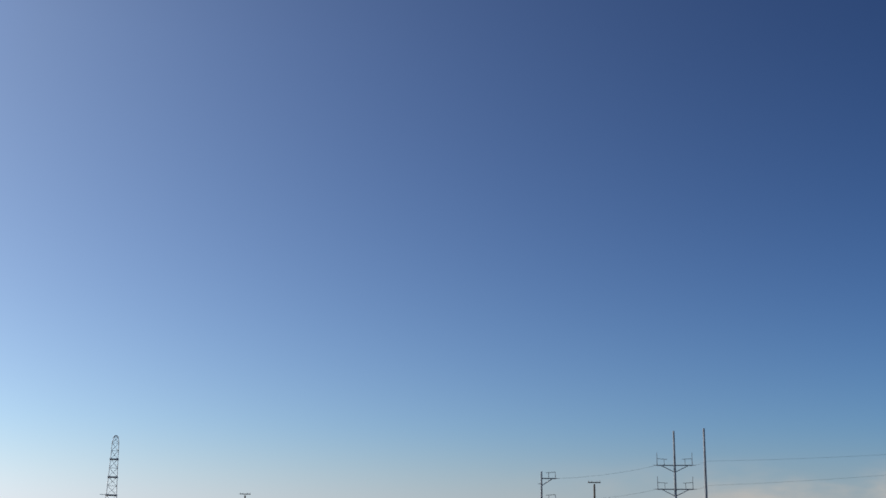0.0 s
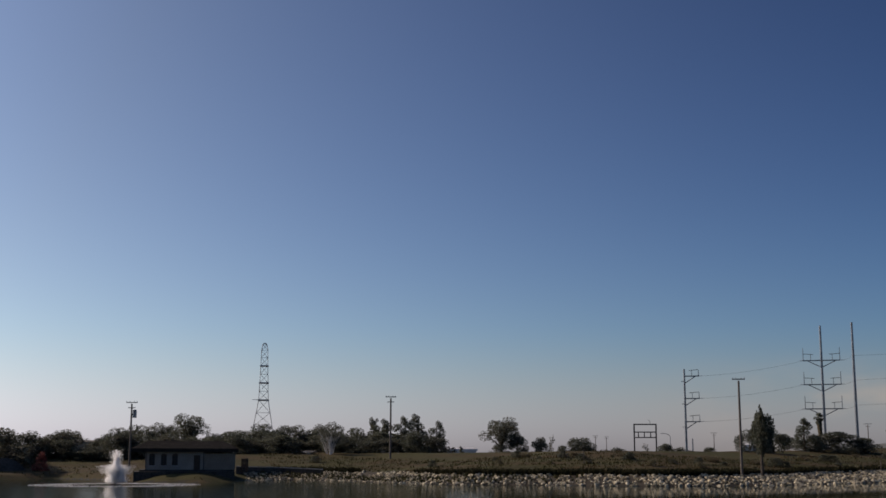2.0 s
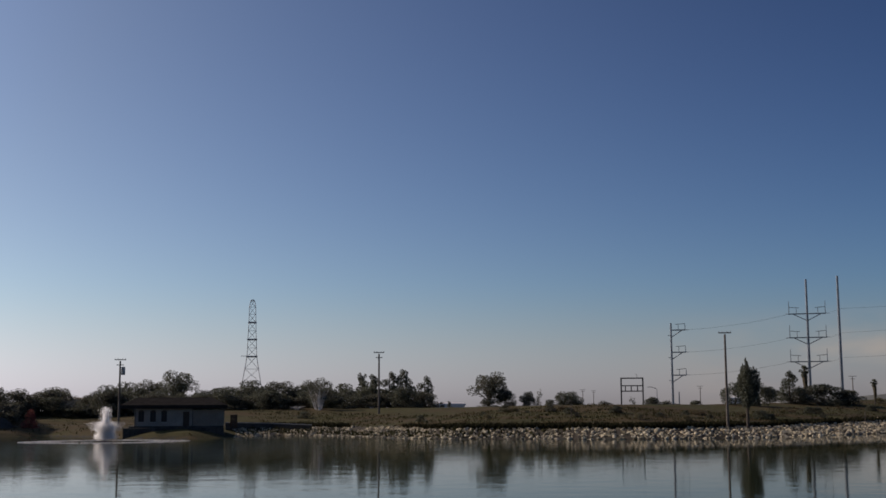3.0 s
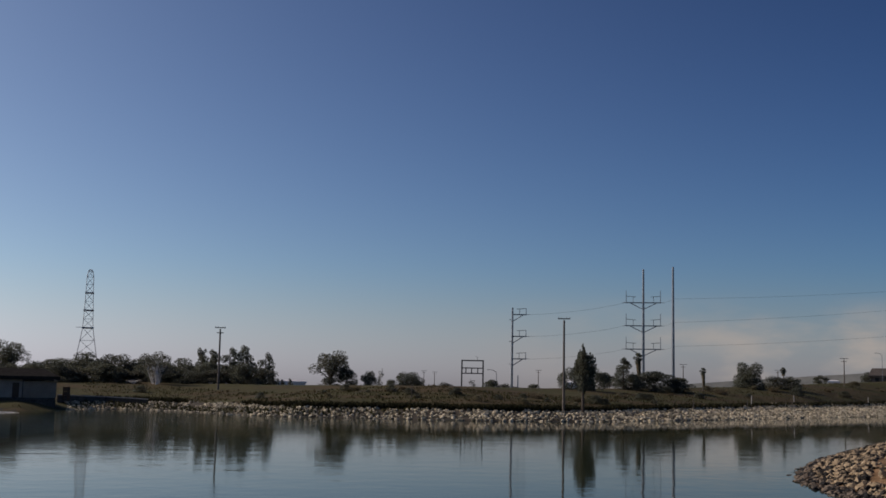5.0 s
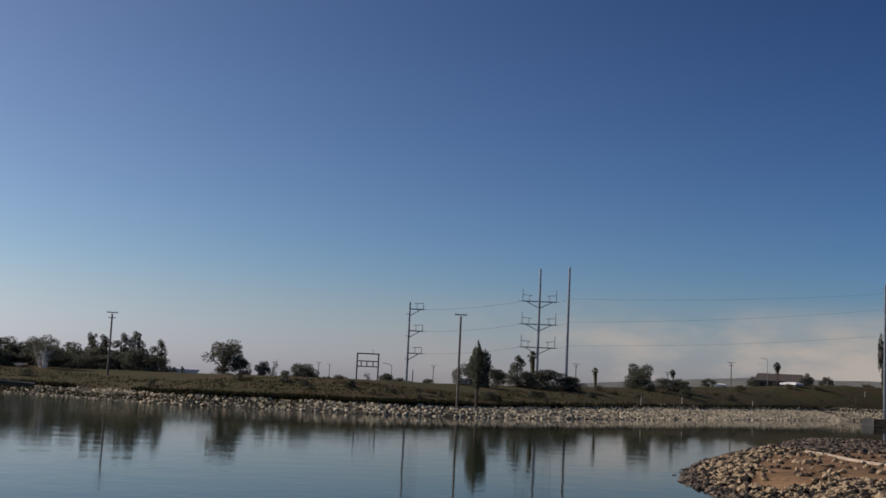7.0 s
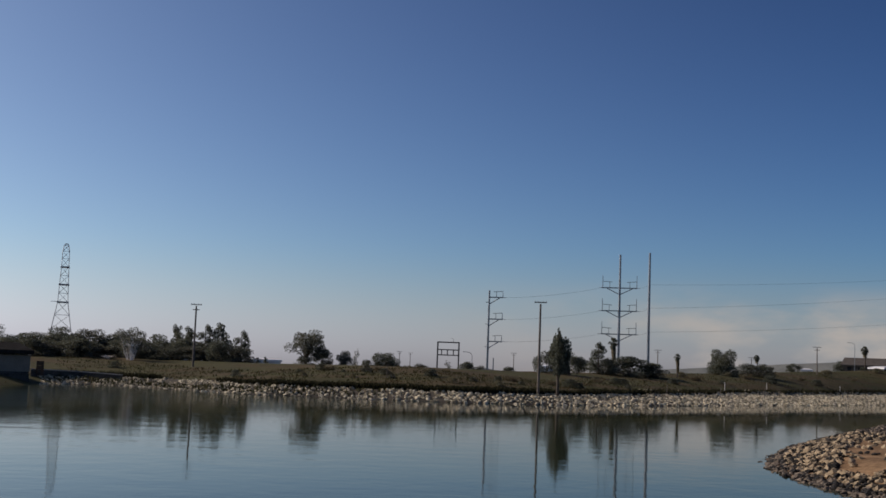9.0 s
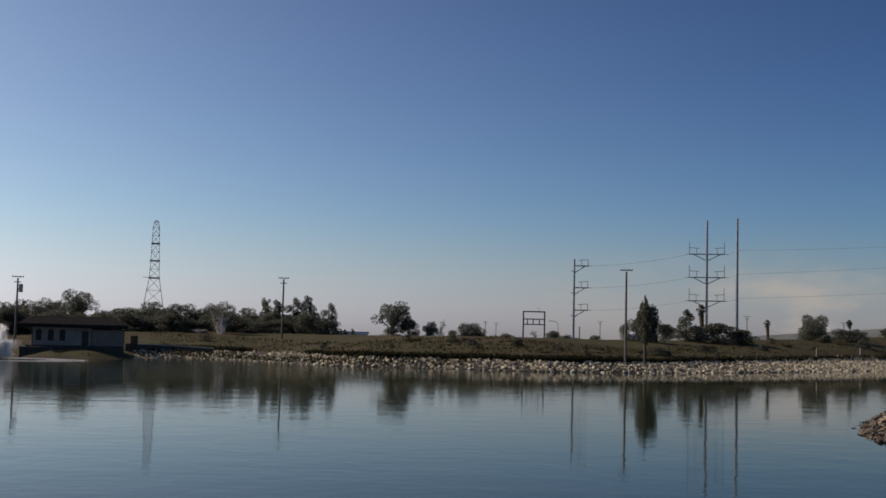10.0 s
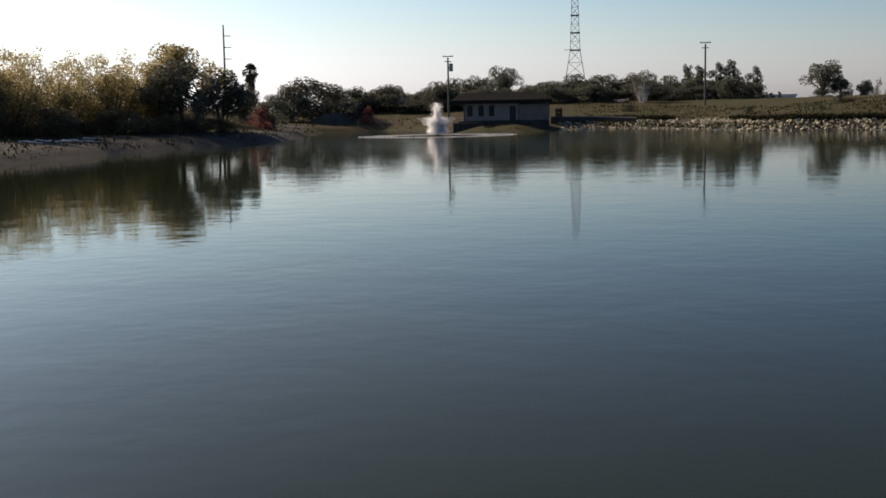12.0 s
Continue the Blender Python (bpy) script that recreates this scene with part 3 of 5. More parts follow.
def palm(seed, skirt=True):
    """A fan palm 10 m high."""
    rng = np.random.default_rng(seed)
    trunk, fronds, skirt_shape = Shape(), Shape(), Shape()
    stem_line = [Vector((0, 0, -0.4))] + [Vector((0.35 * math.sin(k * 0.45), 0, (k + 1) * 1.08)) for k in range(8)]
    trunk.path(stem_line, [0.36 - 0.02 * k for k in range(9)], 8)
    last = stem_line[-1]
    for k in range(84):
        a, e = rng.uniform(0, math.tau), rng.uniform(-1.0, 1.45)
        out = Vector((math.cos(a) * math.cos(e), math.sin(a) * math.cos(e), math.sin(e)))
        side = out.cross(Vector((0, 0, 1))).normalized()
        stem, tip = last + out * 0.75, last + out * rng.uniform(1.45, 2.0) - Vector((0, 0, 0.35))
        fan = [stem]
        for j in range(9):
            b = (j - 4) / 4
            fan.append(stem.lerp(tip, 0.7 + 0.3 * (j % 2)) + side * b * 0.62 - Vector((0, 0, 0.25 * b * b)))
        fronds.add(fan, [(0, j, j + 1) for j in range(1, 9)])
        fronds.tube(last, stem, 0.03, 0.02, 4)
    for k in range(460 if skirt else 120):
        a, z = rng.uniform(0, math.tau), rng.uniform(3.6 if skirt else 6.9, 8.7)
        r = 0.3
        p = Vector((math.cos(a) * r, math.sin(a) * r, z)) + Vector((0.35 * math.sin((z / 1.08 - 1) * 0.45), 0, 0))
        flare = (0.32 + 0.1 * (z - 3.6)) * rng.uniform(0.5, 1.1)
        q = p + Vector((math.cos(a) * flare, math.sin(a) * flare, rng.uniform(-1.5, -0.9)))
        s = Vector((-math.sin(a), math.cos(a), 0)) * rng.uniform(0.1, 0.22)
        skirt_shape.add([p, q - s, q + s], [(0, 1, 2)])
    holder = new("palm_tree")
    part("trunk", trunk, M["bark"], holder)
    part("fronds", fronds, M["leaf"], holder)
    part("dead_skirt", skirt_shape, M["straw"], holder)
    return holder


def rise(az, r, el):
    """The height at which an elevation of the plan's list meets a distance."""
    return EYE_Z + r * math.tan(radians(el + float(np.interp(az, (-35, -14, 0), (0.79, 0.91, 0.98)))))


def plant(source, az, r, top_el, width, label, category="tree", group="", base=None, turn=0.0):
    """Stands a copy of a plant at a bearing and distance; its top at the elevation top_el, its crown width metres across."""
    p = polar(az, r)
    p.z = ground_z(p) - (0.6 if category == "bush" else 0.05) if base is None else base
    tall = rise(az, r, top_el) - p.z
    m = Matrix.Translation(p) @ Matrix.Rotation(turn, 4, "Z") @ Matrix.Diagonal((width / 10, width / 10, tall / 10, 1))
    return tagged(copy_thing(source, m), label, category, group)


TREES = {
    "broad_a": tree("broad", 1, "leaf", count=5200, size=0.17), "broad_b": tree("broad", 2, "leaf_grey", count=5000, size=0.17),
    "dense_a": tree("dense", 3, "leaf", count=7280, size=0.20), "dense_b": tree("dense", 4, "leaf_grey", count=7280, size=0.20),
    "bush_a": tree("bush", 5, "leaf", count=5720, size=0.22), "bush_b": tree("bush", 6, "leaf_grey", count=5720, size=0.22),
    "bush_c": tree("bush", 33, "leaf", count=10000, size=0.2), "tall_a": tree("tall", 7, "leaf", count=4680, size=0.19), "tall_b": tree("tall", 8, "leaf", count=3900, size=0.19),
    "raised_c": tree("raised", 23, "leaf_olive", count=9000, size=0.17), "raised": tree("raised", 20, "leaf_grey", count=7500, size=0.19), "raised_b": tree("raised", 22, "leaf_yellow", count=12000, size=0.15), "weeping": tree("weeping", 25, "leaf_grey", count=9000, size=0.2), "column": tree("column", 9, "leaf", count=6760, size=0.22), "pale": tree("tall", 14, "leaf_grey", "pale_bark", count=500, size=0.30),
    "bare": tree("bare", 17, "straw_pale", "pale_bark", count=900, size=0.16), "reedy": tree("reedy", 10, "leaf_yellow", count=34000, size=0.1), "shrub": tree("bush", 19, "leaf_olive", count=5000, size=0.2), "reedy_b": tree("reedy", 15, "leaf_yellow", count=34000, size=0.1),
    "gum": tree("gum", 31, "leaf_grey", "pale_bark", count=3600, size=0.16), "red": tree("bush", 11, "leaf_red", count=6240, size=0.22),
    "palm_a": palm(12), "palm_b": palm(13, False), "straw": tree("reedy", 16, "straw", count=2600, size=0.22),
}
BACK = "trees behind the levee"
# bearing, distance, elevation of the top, width, plant, label
for az, r, el, w, key, label in [
    # the next three trees take the greyer leaf to stand for haze
    (-20.2, 221, 0.30, 10, "bush_b", "large grey-green rounded tree above the western bank"),
    (-21.05, 216, 0.72, 16, "bush_b", "large grey-green rounded tree above the western bank"),
    (-22.1, 213, 0.42, 8, "dense_b", "grey-green rounded tree above the western bank"),
    (-18.2, 235, 0.10, 8, "dense_b", "grey-green rounded tree behind the bank"),
    (-17.3, 240, 0.38, 8, "broad_b", "open-crowned grey-green tree behind the bank"),
    (-16.0, 250, -0.05, 6, "dense_b", "grey-green tree behind the pump house"),
    (-15.3, 230, 0.42, 7, "dense_a", "dark rounded tree beside the utility pole"),
    (-14.4, 240, 0.55, 9, "dense_a", "dark tree behind the pump house"),
    (-13.4, 245, 0.70, 9, "broad_b", "open-crowned tree behind the pump house"),
    (-12.15, 240, 1.25, 10, "broad_a", "tall open-crowned tree behind the pump house"),
    (-11.0, 235, 0.15, 8, "dense_a", "dark low tree behind the pump house"),
    (-10.0, 240, 0.3, 10, "dense_a", "dark rounded tree behind the levee"),
    (-8.8, 240, 0.6, 10, "dense_a", "dark rounded tree below the lattice tower"),
    (-7.6, 240, 0.55, 10, "dense_b", "grey-green rounded tree behind the levee"),
    (-6.6, 240, 0.35, 9, "dense_a", "dark rounded tree behind the levee"),
    (-5.8, 245, 0.78, 9, "broad_b", "open grey-green tree with pale trunks"),
    (-5.75, 222, 0.55, 5.6, "gum", "gum tree with bright white trunks and a thin crown"),
    (-5.72, 220.5, 0.12, 3.2, "bare", "pale leafless tree with white branches"),
    (-6.75, 222, -0.62, 5.0, "bare", "low pale leafless tree"),
    (-3.3, 224, -0.7, 1.8, "bare", "small pale leafless sapling"),
    (-4.7, 238, 0.42, 10, "dense_a", "dark rounded tree behind the levee"),
    (-3.75, 236, 0.88, 7.5, "tall_b", "tall narrow dark tree behind the levee"),
    (-3.1, 238, 0.75, 7.5, "tall_a", "tall narrow dark tree behind the levee"),
    (-2.45, 236, 0.93, 7.5, "tall_b", "tall narrow dark tree beside a utility pole"),
    (-1.7, 236, 0.97, 8, "tall_a", "tall narrow dark tree behind the levee"),
    (-2.8, 233, 0.15, 12, "dense_a", "dark spreading tree behind the levee"),
    (-0.8, 238, 0.72, 6.5, "tall_b", "open dark tree at the end of a row"),
    (0.35, 240, -0.50, 2.4, "tall_a", "small lone sapling on the levee"),
    (2.2, 230, 1.0, 10.5, "broad_b", "large open-crowned grey-green tree on the levee"),
    (2.2, 227, -0.35, 7, "bush_b", "low grey-green bush below a larger tree"),
    (2.95, 231, 0.2, 5, "dense_b", "grey-green tree on the levee"),
    (3.98, 230, -0.02, 4.2, "dense_b", "small domed grey-green tree on the levee"),
    (4.55, 235, 0.05, 2.6, "pale", "thin sapling with pale stems"),
    (5.8, 220, 0.18, 6.6, "bush_c", "dark rounded bush on the levee"),
    (5.05, 219, -0.42, 3.2, "bush_a", "small dark bush on the levee"),
    (7.6, 240, -0.50, 5, "bush_b", "low grey-green bush behind the levee"),
    (9.7, 245, -0.33, 5.5, "bush_a", "low dark bush beside the steel frame"),
    (8.8, 330, -0.33, 4, "pale", "thin grey sapling by the steel frame"),
    (10.3, 250, -0.5, 5, "bush_b", "low grey-green bush behind the levee"),
    (11.7, 250, -0.5, 4.5, "bush_a", "low dark bush behind the levee"),
    (13.45, 224, 0.34, 5.8, "dense_a", "dark rounded bush behind the columnar tree"),
    (14.48, 226, 0.38, 6.2, "dense_a", "dark rounded bush behind the columnar tree"),
    (15.85, 245, 0.75, 7.5, "tall_a", "upright dark tree behind the levee"),
    (14.95, 250, 0.1, 6, "dense_b", "grey-green tree behind the levee"),
    (17.3, 252, 0.2, 14, "bush_a", "dark spreading bush below the steel poles"),
    (18.3, 254, -0.08, 9, "bush_a", "dark spreading bush below the steel poles"),
    (16.3, 248, 0.1, 9, "bush_b", "grey-green bush below the steel poles"),
    (21.45, 305, 0.98, 8.2, "bush_c", "large dark rounded bush on the levee slope"),
    (22.7, 318, 0.05, 10, "bush_b", "low grey-green bush behind the levee"),
    (23.3, 320, 0.05, 6, "dense_a", "small dark tree far behind the levee"),
    (-3.0, 224, -0.72, 1.6, "bare", "small pale leafless sapling"),
    (-4.4, 224, -0.7, 1.8, "bare", "small pale leafless sapling"),
    (26.6, 450, 0.3, 6, "dense_a", "dark tree beside the far house"),
    (28.9, 470, 0.55, 6, "dense_a", "dark tree behind the far house"),
    (29.75, 480, 0.42, 6, "dense_b", "grey-green rounded tree far behind the levee"),
    (24.6, 380, 0.12, 5, "dense_a", "small dark tree far behind the levee"),
    (33.6, 470, 0.6, 16, "dense_b", "grey-green rounded tree behind the levee"),
]:
    plant(TREES[key], az, r, el, w, label, "bush" if "bush" in label.split()[:4] else "tree", BACK, turn=az * 3.7)
plant(TREES["column"], 13.97, 171, 1.42, 4.9, "dark columnar tree with bare trunk near the rocks", "tree")
plant(TREES["palm_a"], 16.5, 252, 1.0, 5.6, "fan palm with a shaggy dead skirt", "palm", "fan palms")
plant(TREES["palm_a"], 19.44, 264, 0.36, 4.2, "small fan palm with a leaning trunk", "palm", "fan palms")
plant(TREES["palm_b"], 22.98, 330, 0.42, 4.8, "small fan palm behind the levee", "palm", "fan palms")
plant(TREES["palm_b"], 27.62, 430, 0.95, 7.5, "fan palm behind the far house", "palm", "fan palms")
plant(TREES["weeping"], 32.3, 408, 2.85, 8.0, "tall drooping grey-green tree beside a steel pole", "tree")
plant(TREES["palm_a"], -23.92, 200, 1.36, 7.4, "fan palm above the western bank", "palm", "fan palms")
WEST = "trees of the western bank"
for az, r, el, w, key, label in [
    (-37.3, 128, 2.5, 12, "raised_c", "tall olive-brown tree on the western bank"),
    (-35.0, 131, 2.65, 11, "reedy_b", "tall yellowing willowy tree on the western bank"),
    (-32.8, 138, 2.15, 11, "reedy", "yellow autumn tree on the western bank"),
    (-30.6, 143, 2.25, 11, "reedy_b", "yellow autumn tree on the western bank"),
    (-28.6, 148, 2.2, 10, "reedy", "yellow autumn tree on the western bank"),
    (-27.1, 152, 2.3, 13, "raised_b", "tall yellow-green tree above a dark one"),
    (-27.0, 143, 1.6, 11, "raised", "dark spreading tree on the western bank"),
    (-25.3, 150, 1.1, 8.5, "raised", "dark spreading tree on the western bank"),
    (-24.3, 157, 0.75, 6, "broad_a", "small open dark tree on the western bank"),
    (-36.0, 124, 0.1, 8, "shrub", "grey-green shrubby tree on the western bank"),
    (-33.0, 129, -0.2, 8, "shrub", "grey-green shrubby tree on the western bank"),
    (-29.7, 136, -0.4, 8, "shrub", "grey-green shrubby tree on the western bank"),
    (-22.9, 173, 0.0, 6, "dense_a", "small dark tree on the western bank"),
]:
    plant(TREES[key], az, r, el, w, label, "tree", WEST, turn=az * 2.3)
for k in range(15):
    az = -36.5 + k * 0.85
    plant(TREES["straw" if k % 3 == 0 else "shrub"], az, 124 + (k * 37 % 9) + (az + 36) * 1.9, -0.75 - 0.4 * (k * 7 % 5) / 5 - (0.15 if az > -28 else 0), 4 + k % 3, "dry straw-coloured brush on the bank" if k % 3 == 0 else "low grey-green shrub on the bank", "shrub", "shrubs of the western bank", turn=k)
for k in range(9):
    az = -29.2 + k * 0.62
    plant(TREES["shrub" if k % 2 else "bush_b"], az, 156 + k * 3.0, -0.1 - 0.25 * (k * 5 % 4) / 4 - 0.05 * k, 7.5 - 0.3 * k, "grey-green undergrowth bush behind the bank's trees", "bush", "undergrowth of the western bank", turn=k * 1.7)
plant(TREES["red"], -23.6, 168, -0.55, 4.2, "red autumn bush at the water's edge", "bush", "red bushes")
plant(TREES["red"], -18.55, 209, -0.7, 3.2, "red autumn bush at the water's edge", "bush", "red bushes")
for az, d, w in ((15.0, 16, 2.0), (16.6, 20, 2.4), (17.2, 13, 1.6), (19.3, 18, 2.4), (5.0, 25, 2.4), (6.2, 17, 1.5), (8.1, 22, 2.2), (11.2, 20, 2.0), (-1.0, 22, 2.0),
                     (-6.4, 20, 2.6), (23.6, 24, 3.4), (28.8, 30, 5.2), (2.9, 30, 2.2)):
    r0 = float(np.interp(az, [a for a, _ in FAR_SHORE], [r for _, r in FAR_SHORE]))
    el = math.degrees(math.atan((ground_z(polar(az, r0 + d * slant(az))) + 0.5 * w - EYE_Z) / (r0 + d * slant(az)))) - 0.98
    plant(TREES["bush_b" if d % 2 else "bush_a"], az, r0 + d * slant(az), el, w, "small dark shrub on the grassy levee slope", "shrub", "shrubs on the levee slope", turn=az)
for k in range(44):
    az = 1.0 + k * 0.72 + 0.3 * math.sin(k * 2.3)
    r0 = float(np.interp(az, [a for a, _ in FAR_SHORE], [r for _, r in FAR_SHORE])) + (float(rock_width(az)) + 8 + (k * 11) % 17) * slant(az)
    w = (1.3 + 0.5 * (k * 5 % 4)) * float(np.interp(az, (8, 16, 28), (0.8, 1.2, 1.9)))
    el = math.degrees(math.atan((ground_z(polar(az, r0)) + 0.42 * w - EYE_Z) / r0)) - 0.98
    kind, label = (("straw", "dry brown weed clump on the levee slope"), ("bush_a", "small dark bush on the grassy levee slope"), ("shrub", "low olive shrub on the levee slope"))[k % 3]
    plant(TREES[kind], az, r0, el, w, label, "shrub", "shrubs on the levee slope", turn=k)
for k in range(29):
    az = -20.0 + k * 0.68 + 0.25 * math.sin(k * 2.7)
    plant(TREES[("bush_a", "bush_b", "dense_a")[k % 3]], az, 226 + (k * 13) % 9, (-0.45 if -17.2 < az < -15.7 else 0.0) + 0.25 * math.sin(k * 1.9), 9 + k % 3, "dark undergrowth bush along the levee's crest", "bush", "undergrowth behind the levee", turn=k)
for source in TREES.values():
    for ob in (*source.children_recursive, source):
        bpy.data.objects.remove(ob)


# ---- poles, tower and wires ----
def stand(name, az, r, label, category, group="", turn=None):
    p = polar(az, r)
    p.z = ground_z(p)
    return thing(name, p, label, category, group, turn=-az if turn is None else turn)


def top_of(az, r, el):
    p = polar(az, r)
    return rise(az, r, el) - ground_z(p)


def utility_pole(az, r, el, label, arm=2.6, boxed=False, second=True):
    pole, h = stand("utility_pole", az, r, label, "utility pole", "wooden utility poles"), top_of(az, r, el)
    part("post", Shape().tube((0, 0, -0.5), (0, 0, h - 0.25), 0.19, 0.13, 10), M["wood"], pole)
    part("crossarm", Shape().box(-arm / 2, -0.2, h - 0.12, arm / 2, -0.06, h + 0.02), M["wood"], pole)
    if second:
        part("crossarm", Shape().box(-arm * 0.32, 0.08, h - 0.95, arm * 0.32, 0.2, h - 0.82), M["wood"], pole)
    for x in (-0.45, -0.2, 0.2, 0.45):
        part("insulator", Shape().tube((x * arm, -0.13, h + 0.02), (x * arm, -0.13, h + 0.2), 0.05, 0.03, 6), M["porcelain"], pole)
    if boxed:
        can = part("transformer", Shape().tube((0.5, -0.1, h - 2.5), (0.5, -0.1, h - 1.3), 0.33, 0.33, 12).tube((0.5, -0.1, h - 1.3), (0.5, -0.1, h - 1.2), 0.33, 0.2, 12), M["steel"], pole, "grey transformer can")
        part("bracket", Shape().box(0.05, -0.14, h - 2.1, 0.3, -0.06, h - 1.9), M["rust"], can)
    return pole


utility_pole(-14.75, 205, 1.50, "wooden utility pole with a transformer behind the pump house", 1.8, True)
utility_pole(-2.95, 208, 1.80, "wooden utility pole in front of dark trees", 1.8)
utility_pole(13.08, 169, 2.55, "tall wooden utility pole near the rock edge", 1.7, second=False)
utility_pole(25.6, 370, 0.86, "wooden utility pole far behind the levee", 2.4)
utility_pole(18.55, 420, 0.5, "small utility pole in the distance", 2.4)
utility_pole(11.9, 520, 0.12, "small utility pole in the distance", 2.4)
utility_pole(7.05, 620, -0.05, "small utility pole in the distance", 2.4)
utility_pole(22.75, 480, 0.3, "small utility pole in the distance", 2.4)


def street_lamp(az, r, el, label):
    lamp, h = stand("street_lamp", az, r, label, "street lamp", "street lamps"), top_of(az, r, el)
    part("post", Shape().tube((0, 0, -0.4), (0, 0, h - 0.9), 0.09, 0.07, 8), M["steel"], lamp)
    bow = [(-1.6 * (1 - math.cos(k * math.pi / 12)), 0, h - 0.9 + 0.9 * math.sin(k * math.pi / 12)) for k in range(7)]
    part("arm", Shape().path(bow, [0.06] * 7, 6), M["steel"], lamp)
    part("lamp_head", Shape().box(-2.3, -0.13, h - 0.06, -1.6, 0.13, h + 0.06), M["steel"], lamp)


street_lamp(9.95, 300, 0.1, "curved grey street lamp behind the levee")
street_lamp(27.2, 420, 1.1, "curved grey street lamp near the far house")
utility_pole(6.55, 560, 0.0, "small utility pole in the distance", 2.4)
utility_pole(5.9, 640, -0.1, "small utility pole in the distance", 2.4)


def arm_set(pole, z, reach, end, inner, rail):
    """One crossarm of a steel pole with a little frame of two posts and a rail on it, a strut below and long insulators at its tip."""
    s = 1 if reach > 0 else -1
    arm = part("crossarm", Shape().box(min(0, reach), -0.13, z - 0.13, max(0, reach), 0.13, z + 0.13), M["steel"], pole)
    part("end_post", Shape().tube((reach - s * 0.1, 0, z), (reach - s * 0.1, 0, z + end), 0.1, 0.07, 6), M["steel"], arm)
    part("inner_post", Shape().tube((inner, 0, z), (inner, 0, z + rail), 0.07, 0.07, 6), M["steel"], arm)
    part("rail", Shape().tube((reach - s * 0.1, 0, z + rail + 0.1), (inner - s * 0.7, 0, z + rail - 0.08), 0.065, 0.065, 6), M["steel"], arm)
    part("strut", Shape().tube((reach * 0.74, 0, z - 0.1), (0, 0, z - 1.75), 0.11, 0.11, 6), M["pale_steel"], arm)
    part("insulator", Shape().tube((reach, 0, z + 0.05), (reach + s * 0.9, 0, z + 0.02), 0.07, 0.05, 6), M["porcelain"], arm)


X_R = 320
x_pole, xh = stand("transmission_pole", 16.74, X_R, "tall steel transmission pole with three double crossarms", "transmission pole"), top_of(16.74, X_R, 4.87)
part("shaft", Shape().tube((0, 0, -0.5), (0, 0, xh), 0.42, 0.26, 12), M["steel"], x_pole)
x_arms = [top_of(16.74, X_R, e) for e in (3.32, 2.25, 1.17)]
for z in x_arms:
    for s in (-1, 1):
        arm_set(x_pole, z, s * 4.5, 3.2, s * 2.6, 1.6)
y_pole, yh = stand("transmission_pole", 18.1, X_R - 6, "tall bare tapering steel transmission pole", "transmission pole"), top_of(18.1, X_R - 6, 4.98)
part("shaft", Shape().tube((0, 0, -0.5), (0, 0, yh), 0.44, 0.27, 12), M["steel"], y_pole)
S_R = 300
s_pole, sh = stand("transmission_pole", 10.66, S_R, "steel transmission pole with three arms on one side", "transmission pole"), top_of(10.66, S_R, 3.02)
part("shaft", Shape().tube((0, 0, -0.5), (0, 0, sh), 0.34, 0.22, 12), M["steel"], s_pole)
s_arms = [top_of(10.66, S_R, e) for e in (2.70, 1.68, 0.63)]
for z in s_arms:
    arm_set(s_pole, z, 3.45, 1.5, 1.75, 1.45)
    part("bracket", Shape().box(-0.75, -0.06, z - 1.35, 0, 0.06, z - 1.2), M["steel"], s_pole)
part("riser", Shape().tube((1.5, 0, 1.6), (1.5, 0, 5.0), 0.16, 0.12, 8).tube((0.2, 0, 2.2), (1.5, 0, 2.0), 0.1, 0.1, 6), M["steel"], s_pole, "grey cable riser")
corner_pole, ch = stand("transmission_pole", 32.2, 400, "tall slender steel pole beside a drooping tree", "transmission pole"), top_of(32.2, 400, 4.53)
part("shaft", Shape().tube((0, 0, -0.5), (0, 0, ch), 0.46, 0.28, 12), M["steel"], corner_pole)
for k in range(3):
    part("insulator", Shape().tube((-0.2, 0, ch - 1.2 - 3 * k), (-0.75, 0, ch - 1.1 - 3 * k), 0.09, 0.06, 6), M["porcelain"], corner_pole)
left_pole, lh = stand("transmission_pole", -25.05, 330, "thin steel transmission pole behind the western trees", "transmission pole"), top_of(-25.05, 330, 3.12)
part("shaft", Shape().tube((0, 0, -0.5), (0, 0, lh), 0.36, 0.2, 10), M["steel"], left_pole)
for k in range(3):
    part("crossarm", Shape().box(-0.2, -0.08, lh - 3 - 3 * k, 1.9, 0.08, lh - 2.8 - 3 * k), M["steel"], left_pole)

dead_end, dh = stand("steel_frame", 8.82, 300, "dark steel portal frame with crossbeams behind the levee", "steel frame"), top_of(8.82, 300, 0.54)
for x in (-2.6, 2.6):
    part("post", Shape().box(x - 0.17, -0.17, -0.4, x + 0.17, 0.17, dh), M["rust"], dead_end)
for z, h in ((dh - 0.3, 0.3), (dh - 2.1, 0.25), (dh - 3.4, 0.25)):
    part("beam", Shape().box(-2.43, -0.13, z, 2.43, 0.13, z + h), M["rust"], dead_end)
for x in (-1.6, -0.2, 1.3):
    part("switch", Shape().box(x - 0.12, -0.1, dh - 3.15, x + 0.12, 0.1, dh - 2.1), M["rust"], dead_end)
part("lamp_arm", Shape().tube((1.2, 0, dh), (1.2, 0, dh + 0.7), 0.04, 0.04, 6).tube((1.2, 0, dh + 0.7), (0.7, 0, dh + 0.95), 0.04, 0.03, 6), M["rust"], dead_end)


